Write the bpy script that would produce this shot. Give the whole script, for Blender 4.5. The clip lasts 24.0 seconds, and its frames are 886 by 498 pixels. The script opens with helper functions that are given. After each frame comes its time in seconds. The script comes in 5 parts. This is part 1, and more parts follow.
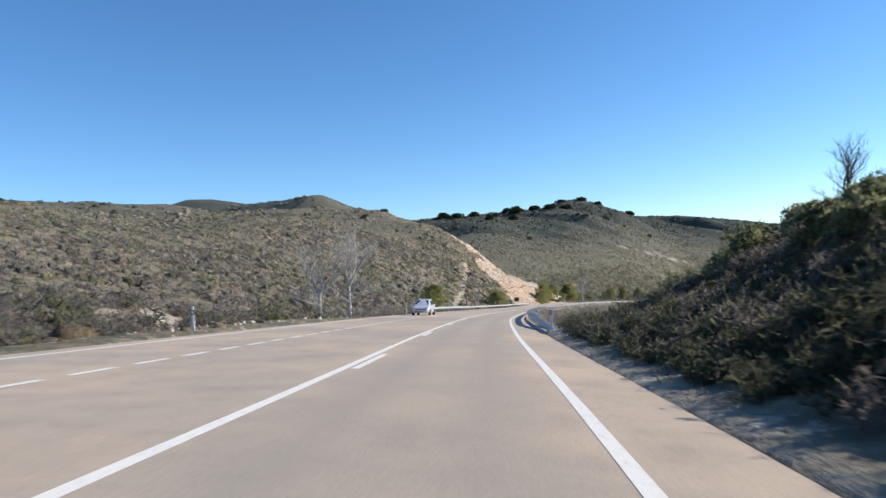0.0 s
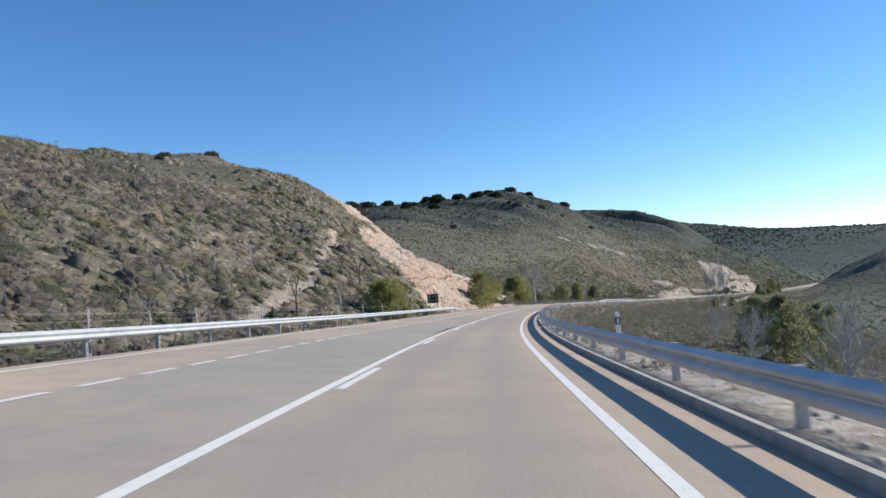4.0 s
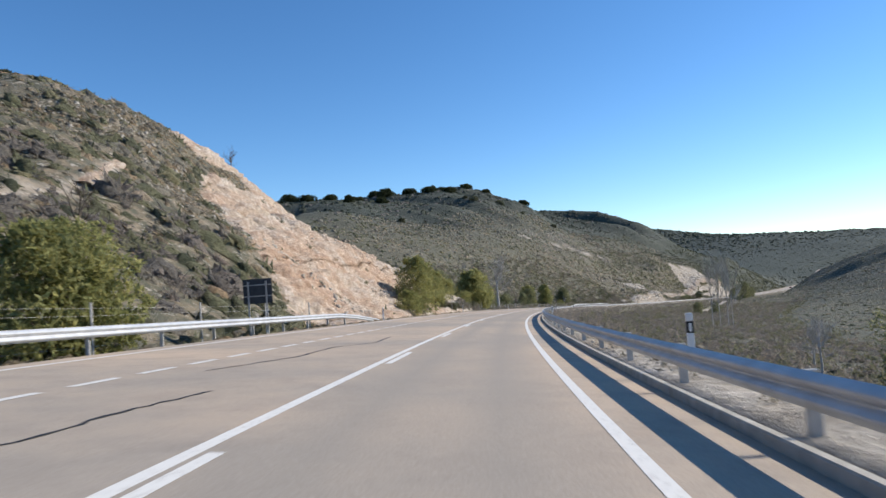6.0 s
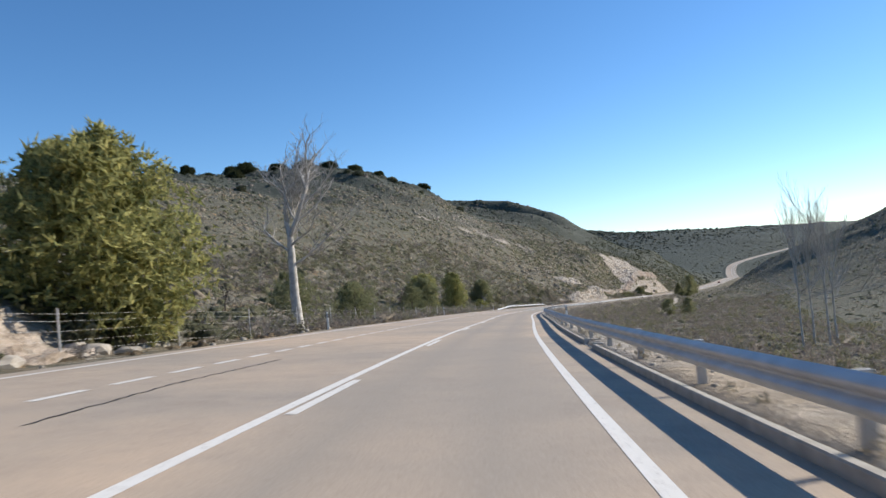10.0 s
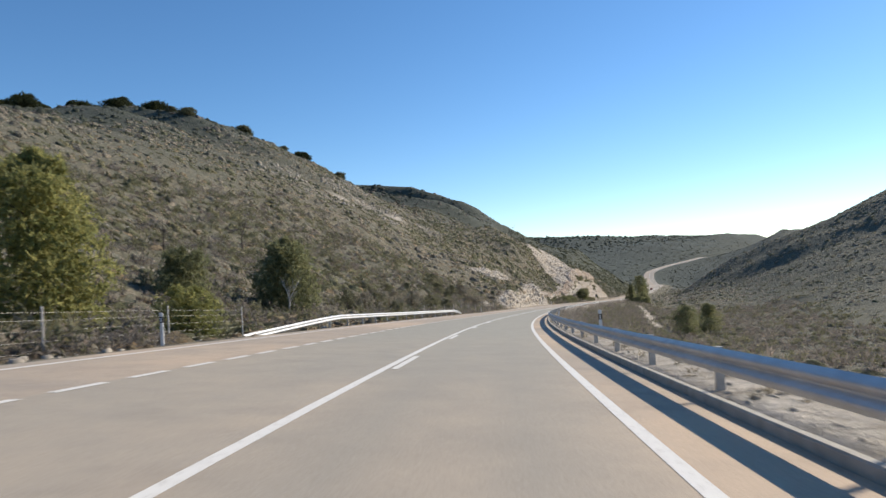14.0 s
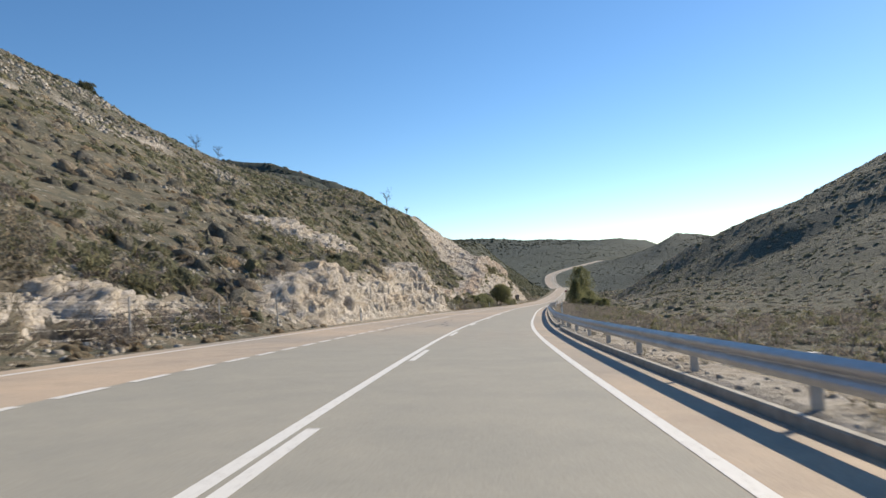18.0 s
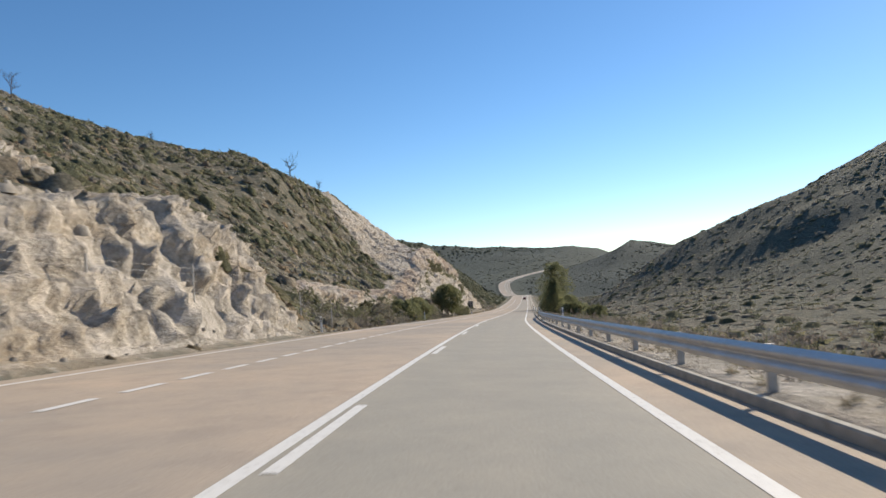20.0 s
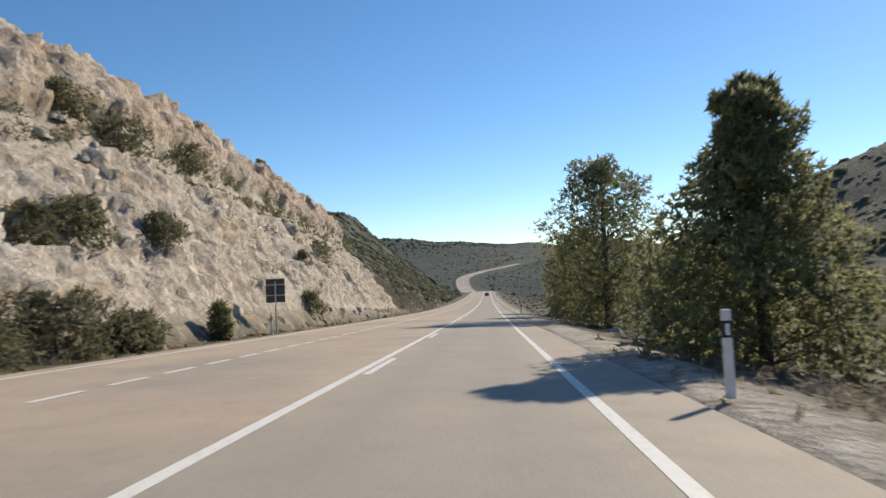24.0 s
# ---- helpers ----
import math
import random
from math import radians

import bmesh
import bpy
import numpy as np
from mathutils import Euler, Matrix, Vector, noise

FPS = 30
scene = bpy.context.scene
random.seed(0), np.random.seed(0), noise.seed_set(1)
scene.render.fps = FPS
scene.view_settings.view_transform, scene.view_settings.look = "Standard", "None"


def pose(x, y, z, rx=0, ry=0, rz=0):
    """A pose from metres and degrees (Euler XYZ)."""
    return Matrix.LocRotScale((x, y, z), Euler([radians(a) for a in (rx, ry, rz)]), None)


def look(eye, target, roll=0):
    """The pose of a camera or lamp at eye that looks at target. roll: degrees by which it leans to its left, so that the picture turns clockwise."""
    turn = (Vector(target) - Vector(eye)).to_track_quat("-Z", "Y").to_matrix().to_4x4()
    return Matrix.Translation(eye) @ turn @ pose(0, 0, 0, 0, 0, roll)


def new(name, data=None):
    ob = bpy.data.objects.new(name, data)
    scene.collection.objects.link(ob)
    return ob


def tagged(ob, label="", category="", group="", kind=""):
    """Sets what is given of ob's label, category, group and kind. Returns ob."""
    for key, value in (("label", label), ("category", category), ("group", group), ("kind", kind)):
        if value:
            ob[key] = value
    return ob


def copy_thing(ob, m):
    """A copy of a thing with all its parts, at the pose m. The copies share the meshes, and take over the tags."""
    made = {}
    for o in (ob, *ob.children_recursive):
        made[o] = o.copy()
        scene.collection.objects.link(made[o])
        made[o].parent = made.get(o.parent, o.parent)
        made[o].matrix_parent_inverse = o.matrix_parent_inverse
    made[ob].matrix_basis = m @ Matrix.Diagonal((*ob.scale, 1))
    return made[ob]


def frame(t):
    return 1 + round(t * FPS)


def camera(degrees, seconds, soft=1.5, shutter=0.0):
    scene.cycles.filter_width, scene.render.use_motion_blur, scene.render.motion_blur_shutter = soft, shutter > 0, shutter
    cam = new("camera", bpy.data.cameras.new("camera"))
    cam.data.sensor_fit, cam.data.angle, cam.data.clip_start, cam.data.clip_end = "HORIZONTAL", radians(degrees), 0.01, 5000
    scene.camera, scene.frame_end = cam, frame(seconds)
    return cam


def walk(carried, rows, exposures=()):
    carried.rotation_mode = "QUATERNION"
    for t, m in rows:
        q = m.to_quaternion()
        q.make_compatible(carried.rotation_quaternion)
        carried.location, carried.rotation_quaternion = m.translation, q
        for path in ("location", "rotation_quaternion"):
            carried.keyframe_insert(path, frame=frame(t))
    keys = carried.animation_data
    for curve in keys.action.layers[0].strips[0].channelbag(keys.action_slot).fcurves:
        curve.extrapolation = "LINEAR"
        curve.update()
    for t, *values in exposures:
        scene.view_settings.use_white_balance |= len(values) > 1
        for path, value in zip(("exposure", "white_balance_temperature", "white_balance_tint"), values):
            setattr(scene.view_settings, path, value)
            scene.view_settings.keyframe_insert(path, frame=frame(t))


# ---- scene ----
EXPOSURES = [(0.0, 0.32, 6600, 10), (2.0, 0.18, 6350, 10), (8.0, 0.18, 6550, 10), (13.0, 0.16, 6900, 10), (15.0, 0.18, 7150, 10), (17.0, 0.22, 7350, 10), (19.0, 0.08, 7150, 10), (24.0, 0.04, 7200, 10)]
cam = camera(66.3, 24.0, soft=1.5, shutter=0.12)
walk(cam, [
    (0.0, pose(0.10, 0.03, 1.22, 92.12, 3.73, -0.16)),
    (0.5, pose(1.11, 14.06, 0.53, 92.09, 3.85, -0.72)),
    (1.0, pose(2.24, 28.06, -0.15, 92.15, 4.56, -1.20)),
    (1.5, pose(3.50, 42.03, -0.85, 92.21, 4.55, -1.79)),
    (2.0, pose(4.93, 55.97, -1.56, 91.94, 4.89, -2.59)),
    (2.5, pose(6.61, 69.86, -2.28, 92.29, 4.21, -3.82)),
    (4.5, pose(15.61, 125.13, -5.31, 92.07, 4.70, -7.36)),
    (5.0, pose(18.39, 138.91, -6.08, 92.04, 4.60, -8.18)),
    (5.5, pose(21.44, 152.69, -6.84, 91.86, 4.34, -9.42)),
    (6.0, pose(24.78, 166.48, -7.58, 92.30, 4.19, -10.44)),
    (6.5, pose(28.37, 180.29, -8.30, 92.31, 4.24, -11.36)),
    (7.0, pose(32.24, 194.16, -9.00, 92.80, 4.29, -12.42)),
    (7.5, pose(36.40, 208.05, -9.71, 92.44, 4.46, -13.53)),
    (8.0, pose(40.87, 221.96, -10.43, 92.05, 4.31, -14.70)),
    (8.5, pose(45.62, 235.90, -11.16, 92.30, 4.61, -15.52)),
    (9.0, pose(50.64, 249.85, -11.92, 92.21, 4.50, -16.62)),
    (9.5, pose(55.94, 263.75, -12.69, 91.96, 4.71, -17.64)),
    (10.0, pose(61.47, 277.59, -13.49, 92.01, 5.20, -18.51)),
    (10.5, pose(67.24, 291.35, -14.30, 91.71, 4.56, -19.59)),
    (12.5, pose(92.69, 345.48, -17.71, 91.45, 3.93, -23.36)),
    (13.0, pose(99.63, 358.80, -18.59, 91.80, 3.60, -24.30)),
    (13.5, pose(106.83, 372.06, -19.48, 91.88, 3.81, -25.34)),
    (14.0, pose(114.32, 385.25, -20.37, 91.82, 3.67, -26.39)),
    (14.5, pose(122.07, 398.38, -21.28, 92.22, 3.44, -27.39)),
    (15.0, pose(130.12, 411.45, -22.19, 91.85, 3.20, -28.46)),
    (15.5, pose(138.47, 424.40, -23.12, 91.87, 3.00, -29.81)),
    (16.0, pose(147.13, 437.19, -24.05, 92.07, 2.93, -30.97)),
    (16.5, pose(156.01, 449.81, -24.98, 91.82, 3.12, -31.92)),
    (17.0, pose(165.05, 462.22, -25.90, 92.03, 3.11, -32.80)),
    (17.5, pose(174.23, 474.34, -26.79, 92.10, 3.52, -34.06)),
    (18.0, pose(183.57, 486.08, -27.65, 91.86, 3.67, -35.43)),
    (18.5, pose(193.02, 497.46, -28.47, 92.16, 3.41, -36.47)),
    (19.0, pose(202.58, 508.57, -29.25, 91.78, 3.57, -37.40)),
    (19.5, pose(212.30, 519.49, -29.99, 92.05, 3.60, -38.38)),
    (21.5, pose(252.98, 561.61, -32.91, 92.54, 4.03, -42.00)),
    (22.0, pose(263.53, 571.80, -33.65, 92.21, 3.36, -42.36)),
    (22.5, pose(274.16, 581.95, -34.39, 92.30, 2.58, -42.66)),
    (23.0, pose(284.83, 592.08, -35.14, 91.94, 2.25, -42.81)),
    (23.5, pose(295.52, 602.19, -35.88, 92.05, 1.56, -42.85)),
    (24.0, pose(306.20, 612.30, -36.61, 92.04, 2.84, -42.77)),
], EXPOSURES)

# The road's right edge line: x, y, z and crossfall to the right, every 28 m through the bend.
ALIGN_A = [
    (-48.3, -249.4, 11.95, -0.070),
    (-14.9, -119.7, 5.71, -0.070),
    (-3.9, -49.9, 2.35, -0.070),
    (1.0, -0.0, -0.05, -0.083),
    (3.0, 27.9, -1.40, -0.083),
    (5.6, 55.7, -2.80, -0.082),
    (9.6, 83.4, -4.28, -0.080),
    (14.2, 111.0, -5.81, -0.080),
    (19.3, 138.5, -7.34, -0.078),
    (25.7, 165.7, -8.83, -0.076),
    (33.0, 192.7, -10.22, -0.075),
    (41.2, 219.5, -11.58, -0.073),
    (50.3, 245.9, -12.98, -0.071),
    (60.2, 272.0, -14.44, -0.070),
    (71.3, 297.7, -15.97, -0.066),
    (83.3, 323.0, -17.58, -0.066),
    (95.4, 348.2, -19.19, -0.064),
    (108.7, 372.8, -20.84, -0.062),
    (122.8, 396.9, -22.50, -0.060),
    (137.7, 420.5, -24.18, -0.058),
]
ALIGN_B = [
    (153.6, 443.6, -25.87, -0.055),
    (170.1, 466.1, -27.54, -0.053),
    (187.3, 488.1, -29.13, -0.050),
    (205.2, 509.5, -30.63, -0.047),
    (224.3, 530.0, -32.03, -0.044),
    (243.7, 550.1, -33.42, -0.044),
    (263.5, 569.9, -34.82, -0.041),
    (283.7, 589.2, -36.24, -0.040),
    (304.0, 608.5, -37.65, -0.040),
    (347.5, 649.8, -40.45, -0.035),
    (398.3, 698.0, -43.25, -0.020),
    (470.8, 766.9, -46.25, -0.020),
    (543.3, 835.8, -48.25, -0.020),
    (615.8, 904.7, -49.45, -0.020),
    (665.8, 953.6, -51.45, -0.020),
    (713.8, 1004.7, -55.25, -0.020),
    (759.0, 1058.8, -56.25, -0.020),
    (810.8, 1120.4, -51.15, -0.020),
    (867.4, 1176.9, -43.65, -0.020),
    (967.5, 1245.8, -37.65, -0.020),
    (1076.6, 1305.3, -32.15, -0.020),
    (1186.3, 1364.0, -26.65, -0.020),
]

# ---------------------------------------------------------------- light
SUN_AZ, SUN_EL = 84.0, 30.0          # degrees clockwise from +y, and above the horizon
world = bpy.data.worlds.new("sky")
scene.world = world
world.use_nodes = True
wn = world.node_tree
sky = wn.nodes.new("ShaderNodeTexSky")
sky.sky_type = "NISHITA"
sky.sun_disc = False
sky.sun_elevation = radians(SUN_EL)
sky.sun_rotation = radians(SUN_AZ)
sky.altitude = 900
sky.air_density = 0.92
sky.dust_density = 0.1
sky.ozone_density = 4.0
bg = wn.nodes["Background"]
bg.inputs["Strength"].default_value = 0.15
deep = wn.nodes.new("ShaderNodeHueSaturation")      # the clear winter blue
deep.inputs["Saturation"].default_value = 1.16
wn.links.new(sky.outputs["Color"], deep.inputs["Color"])
wn.links.new(deep.outputs["Color"], bg.inputs["Color"])
sun_data = bpy.data.lights.new("sun", "SUN")
sun_data.energy = 5.0
sun_data.angle = radians(0.53)
sun_data.color = (1.0, 0.94, 0.85)
sun = new("sun", sun_data)
sun.matrix_world = look((0, 0, 400), (0 - math.sin(radians(SUN_AZ)), -math.cos(radians(SUN_AZ)), 400 - math.tan(radians(SUN_EL))))


# ---------------------------------------------------------------- materials
def material(name, rough=0.9, metal=0.0, spec=0.3):
    m = bpy.data.materials.new(name)
    m.use_nodes = True
    b = m.node_tree.nodes["Principled BSDF"]
    b.inputs["Roughness"].default_value = rough
    b.inputs["Metallic"].default_value = metal
    b.inputs["Specular IOR Level"].default_value = spec
    return m, m.node_tree, b


def place_of(nt):
    """World metres as texture coordinates."""
    return nt.nodes.new("ShaderNodeNewGeometry").outputs["Position"]


def noise_of(nt, at, scale, detail=6.0, rough=0.6, squash=None):
    n = nt.nodes.new("ShaderNodeTexNoise")
    n.inputs["Scale"].default_value = scale
    n.inputs["Detail"].default_value = detail
    n.inputs["Roughness"].default_value = rough
    if squash:
        mp = nt.nodes.new("ShaderNodeMapping")
        mp.inputs["Scale"].default_value = squash
        nt.links.new(at, mp.inputs["Vector"])
        at = mp.outputs["Vector"]
    nt.links.new(at, n.inputs["Vector"])
    return n.outputs["Fac"]


def ramp(nt, fac, stops):
    r = nt.nodes.new("ShaderNodeValToRGB")
    while len(r.color_ramp.elements) < len(stops):
        r.color_ramp.elements.new(0.5)
    for e, (p, c) in zip(r.color_ramp.elements, stops):
        e.position = p
        e.color = (*c, 1) if len(c) == 3 else c
    nt.links.new(fac, r.inputs["Fac"])
    return r.outputs["Color"]


def blend(nt, fac, a, b, mode="MIX"):
    x = nt.nodes.new("ShaderNodeMix")
    x.data_type, x.blend_type = "RGBA", mode
    for sock, v in ((x.inputs["Factor"], fac), (x.inputs["A"], a), (x.inputs["B"], b)):
        if isinstance(v, (int, float)):
            sock.default_value = v
        elif isinstance(v, tuple):
            sock.default_value = (*v, 1)
        else:
            nt.links.new(v, sock)
    return x.outputs["Result"]


def attribute(nt, name):
    a = nt.nodes.new("ShaderNodeAttribute")
    a.attribute_name = name
    return a.outputs["Fac"]


def bump(nt, b, height, strength, dist):
    n = nt.nodes.new("ShaderNodeBump")
    n.inputs["Strength"].default_value = strength
    n.inputs["Distance"].default_value = dist
    nt.links.new(height, n.inputs["Height"])
    nt.links.new(n.outputs["Normal"], b.inputs["Normal"])


def asphalt_mat():
    m, nt, b = material("asphalt", 0.85, 0, 0.35)
    at = place_of(nt)
    grain = noise_of(nt, at, 45, 3)
    wide = noise_of(nt, at, 0.11, 5)
    blotch = noise_of(nt, at, 0.9, 6, 0.7)
    c = ramp(nt, grain, [(0.3, (0.365, 0.297, 0.229)), (0.7, (0.515, 0.428, 0.338))])
    c2 = ramp(nt, wide, [(0.38, (0.80, 0.82, 0.84)), (0.62, (1.12, 1.04, 0.96))])
    c = blend(nt, 1.0, c, c2, "MULTIPLY")
    c = blend(nt, 0.8, c, ramp(nt, blotch, [(0.34, (0.84, 0.84, 0.85)), (0.5, (1.0, 1.0, 1.0)), (0.68, (1.1, 1.08, 1.05))]), "MULTIPLY")
    dirt = blend(nt, attribute(nt, "track"), c, ramp(nt, grain, [(0.3, (0.262, 0.224, 0.180)), (0.7, (0.355, 0.308, 0.252))]))
    newer = ramp(nt, grain, [(0.3, (0.280, 0.260, 0.212)), (0.7, (0.372, 0.350, 0.292))])
    newer = blend(nt, 0.7, newer, ramp(nt, blotch, [(0.35, (0.88, 0.89, 0.9)), (0.65, (1.08, 1.06, 1.04))]), "MULTIPLY")
    worn = blend(nt, attribute(nt, "fresh"), dirt, newer)
    nt.links.new(worn, b.inputs["Base Color"])
    bump(nt, b, grain, 0.3, 0.01)
    return m


def paint_mat():
    m, nt, b = material("road_paint", 0.6)
    at = place_of(nt)
    w = noise_of(nt, at, 14, 6, 0.7)
    nt.links.new(ramp(nt, w, [(0.30, (0.45, 0.41, 0.36)), (0.46, (0.72, 0.69, 0.63)), (1, (0.80, 0.77, 0.705))]), b.inputs["Base Color"])
    return m


def soil_mat():
    m, nt, b = material("hillside_soil", 0.95, 0, 0.15)
    at = place_of(nt)
    big, mid, fine = noise_of(nt, at, 0.035, 4), noise_of(nt, at, 0.35, 6), noise_of(nt, at, 3.0, 6, 0.7)
    c = ramp(nt, mid, [(0.30, (0.13, 0.116, 0.08)), (0.48, (0.235, 0.192, 0.138)), (0.60, (0.32, 0.255, 0.186)), (0.75, (0.42, 0.37, 0.30))])
    c = blend(nt, 0.5, c, ramp(nt, big, [(0.35, (0.13, 0.125, 0.08)), (0.65, (0.27, 0.22, 0.155))]))
    c = blend(nt, 0.6, c, ramp(nt, fine, [(0.3, (0.45, 0.45, 0.45)), (0.7, (1.45, 1.4, 1.3))]), "MULTIPLY")
    cover = noise_of(nt, at, 0.75, 4, 0.75)
    c = blend(nt, ramp(nt, cover, [(0.44, (0, 0, 0)), (0.56, (1, 1, 1))]), c, (0.118, 0.114, 0.082))
    # low grass and dwarf shrubs knitting the ground together on the higher and the shadier slopes
    turf = ramp(nt, noise_of(nt, at, 1.6, 6, 0.75), [(0.32, (0.062, 0.070, 0.052)), (0.5, (0.118, 0.122, 0.090)), (0.68, (0.205, 0.195, 0.145))])
    c = blend(nt, attribute(nt, "veg"), c, turf)
    woods = ramp(nt, noise_of(nt, at, 0.35, 6, 0.75), [(0.35, (0.030, 0.040, 0.036)), (0.65, (0.082, 0.094, 0.078))])
    c = blend(nt, attribute(nt, "woods"), c, woods)
    stony = noise_of(nt, at, 1.15, 6, 0.78)
    thin = nt.nodes.new("ShaderNodeMath")
    thin.operation = "SUBTRACT"
    thin.use_clamp = True
    nt.links.new(ramp(nt, stony, [(0.57, (0, 0, 0)), (0.63, (1, 1, 1))]), thin.inputs[0])
    nt.links.new(attribute(nt, "veg"), thin.inputs[1])
    c = blend(nt, thin.outputs[0], c, (0.43, 0.385, 0.315))
    # bare rock and earth where the hill is cut open
    beds = noise_of(nt, at, 1.0, 6, 0.7, (0.10, 0.10, 0.75))
    runs = noise_of(nt, at, 1.0, 5, 0.65, (0.55, 0.55, 0.07))
    grit = noise_of(nt, at, 1.1, 8, 0.75)
    red = ramp(nt, grit, [(0.30, (0.25, 0.155, 0.10)), (0.45, (0.40, 0.265, 0.18)), (0.56, (0.47, 0.34, 0.245)), (0.68, (0.56, 0.46, 0.365))])
    red = blend(nt, ramp(nt, beds, [(0.52, (0, 0, 0)), (0.68, (0.6, 0.6, 0.6))]), red, (0.50, 0.41, 0.31))
    pale = ramp(nt, grit, [(0.30, (0.27, 0.24, 0.20)), (0.46, (0.48, 0.44, 0.375)), (0.68, (0.68, 0.625, 0.555))])
    pale = blend(nt, ramp(nt, beds, [(0.50, (0, 0, 0)), (0.66, (0.8, 0.8, 0.8))]), pale, (0.48, 0.385, 0.275))
    pale = blend(nt, ramp(nt, runs, [(0.52, (0, 0, 0)), (0.68, (0.7, 0.7, 0.7))]), pale, (0.33, 0.30, 0.255))
    tint = nt.nodes.new("ShaderNodeMath")
    tint.operation = "MULTIPLY"
    nt.links.new(attribute(nt, "red"), tint.inputs[0])
    nt.links.new(ramp(nt, noise_of(nt, at, 0.09, 5, 0.7), [(0.38, (0.25, 0.25, 0.25)), (0.58, (1, 1, 1))]), tint.inputs[1])
    rock = blend(nt, tint.outputs[0], pale, red)
    rock = blend(nt, 0.8, rock, ramp(nt, fine, [(0.3, (0.55, 0.53, 0.50)), (0.7, (1.28, 1.25, 1.22))]), "MULTIPLY")
    c = blend(nt, attribute(nt, "bare"), c, rock)
    nt.links.new(c, b.inputs["Base Color"])
    bump(nt, b, fine, 0.7, 0.35)
    return m


def plant_mat(name, dark, light, rough=0.9, relief=0.0, thinness=0.45):
    m, nt, b = material(name, rough, 0, 0.12)
    at = place_of(nt)
    n = noise_of(nt, at, 0.55, 6, 0.7)
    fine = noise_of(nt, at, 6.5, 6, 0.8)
    isl = nt.nodes.new("ShaderNodeNewGeometry").outputs["Random Per Island"]
    c = ramp(nt, n, [(0.3, dark), (0.7, light)])
    c = blend(nt, 0.8, c, ramp(nt, isl, [(0.0, (0.68, 0.70, 0.72)), (0.4, (0.95, 0.97, 0.92)), (0.75, (1.1, 1.06, 1.02)), (1.0, (1.4, 1.25, 1.12))]), "MULTIPLY")
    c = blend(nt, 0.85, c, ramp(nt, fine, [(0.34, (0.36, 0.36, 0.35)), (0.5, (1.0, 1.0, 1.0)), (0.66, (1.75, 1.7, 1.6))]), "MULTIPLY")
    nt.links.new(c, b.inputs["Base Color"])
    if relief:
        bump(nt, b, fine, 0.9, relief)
    thin = nt.nodes.new("ShaderNodeBsdfTranslucent")
    nt.links.new(c, thin.inputs["Color"])
    mix = nt.nodes.new("ShaderNodeMixShader")
    mix.inputs["Fac"].default_value = thinness
    nt.links.new(b.outputs["BSDF"], mix.inputs[1])
    nt.links.new(thin.outputs["BSDF"], mix.inputs[2])
    nt.links.new(mix.outputs["Shader"], nt.nodes["Material Output"].inputs["Surface"])
    return m


def plain_mat(name, a, bcol, scale, rough=0.7, metal=0.0, spec=0.4, relief=0.0):
    m, nt, b = material(name, rough, metal, spec)
    n = noise_of(nt, place_of(nt), scale, 6, 0.65)
    nt.links.new(ramp(nt, n, [(0.32, a), (0.68, bcol)]), b.inputs["Base Color"])
    if relief:
        bump(nt, b, n, 0.6, relief)
    return m


ASPHALT, PAINT, SOIL = asphalt_mat(), paint_mat(), soil_mat()
STEEL = plain_mat("galvanised_steel", (0.44, 0.445, 0.45), (0.60, 0.60, 0.60), 2.2, 0.5, 0.45, 0.5)
POST_STEEL = plain_mat("weathered_post_steel", (0.42, 0.40, 0.37), (0.58, 0.55, 0.51), 5.0, 0.6, 0.4)
CONCRETE = plain_mat("concrete", (0.33, 0.30, 0.25), (0.50, 0.46, 0.395), 4.0, 0.9, 0, 0.2, 0.01)
WHITE_PLASTIC = plain_mat("white_plastic", (0.68, 0.67, 0.64), (0.82, 0.81, 0.78), 6.0, 0.5)
BLACK_PLASTIC = plain_mat("black_plastic", (0.015, 0.015, 0.017), (0.03, 0.03, 0.03), 6.0, 0.5)
SIGN_GREY = plain_mat("sign_back_grey", (0.05, 0.05, 0.055), (0.085, 0.085, 0.09), 4.0, 0.55, 0.3)
TAR = plain_mat("crack_tar", (0.018, 0.017, 0.016), (0.035, 0.032, 0.03), 12.0, 0.6)
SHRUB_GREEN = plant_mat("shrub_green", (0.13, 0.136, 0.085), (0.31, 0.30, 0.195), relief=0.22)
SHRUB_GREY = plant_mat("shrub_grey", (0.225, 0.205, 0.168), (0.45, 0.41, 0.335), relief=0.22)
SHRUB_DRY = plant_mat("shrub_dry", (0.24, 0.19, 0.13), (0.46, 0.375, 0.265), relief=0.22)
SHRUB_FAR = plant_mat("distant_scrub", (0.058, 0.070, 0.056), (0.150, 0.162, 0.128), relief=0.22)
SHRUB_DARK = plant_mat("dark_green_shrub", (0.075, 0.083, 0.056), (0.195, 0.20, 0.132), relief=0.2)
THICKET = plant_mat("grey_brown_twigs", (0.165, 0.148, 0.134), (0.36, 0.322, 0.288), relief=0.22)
PINE = plant_mat("pine_needles", (0.19, 0.205, 0.075), (0.47, 0.455, 0.205), thinness=0.55)
DARK_PINE = plant_mat("dark_conifer_needles", (0.14, 0.155, 0.085), (0.34, 0.345, 0.195), thinness=0.6)
OAK = plant_mat("holm_oak_leaves", (0.026, 0.034, 0.016), (0.08, 0.09, 0.045))
PALE_BARK = plain_mat("pale_bark", (0.30, 0.27, 0.23), (0.62, 0.58, 0.52), 2.5, 0.9)
DARK_BARK = plain_mat("dark_bark", (0.07, 0.055, 0.042), (0.16, 0.13, 0.10), 4.0, 0.95)
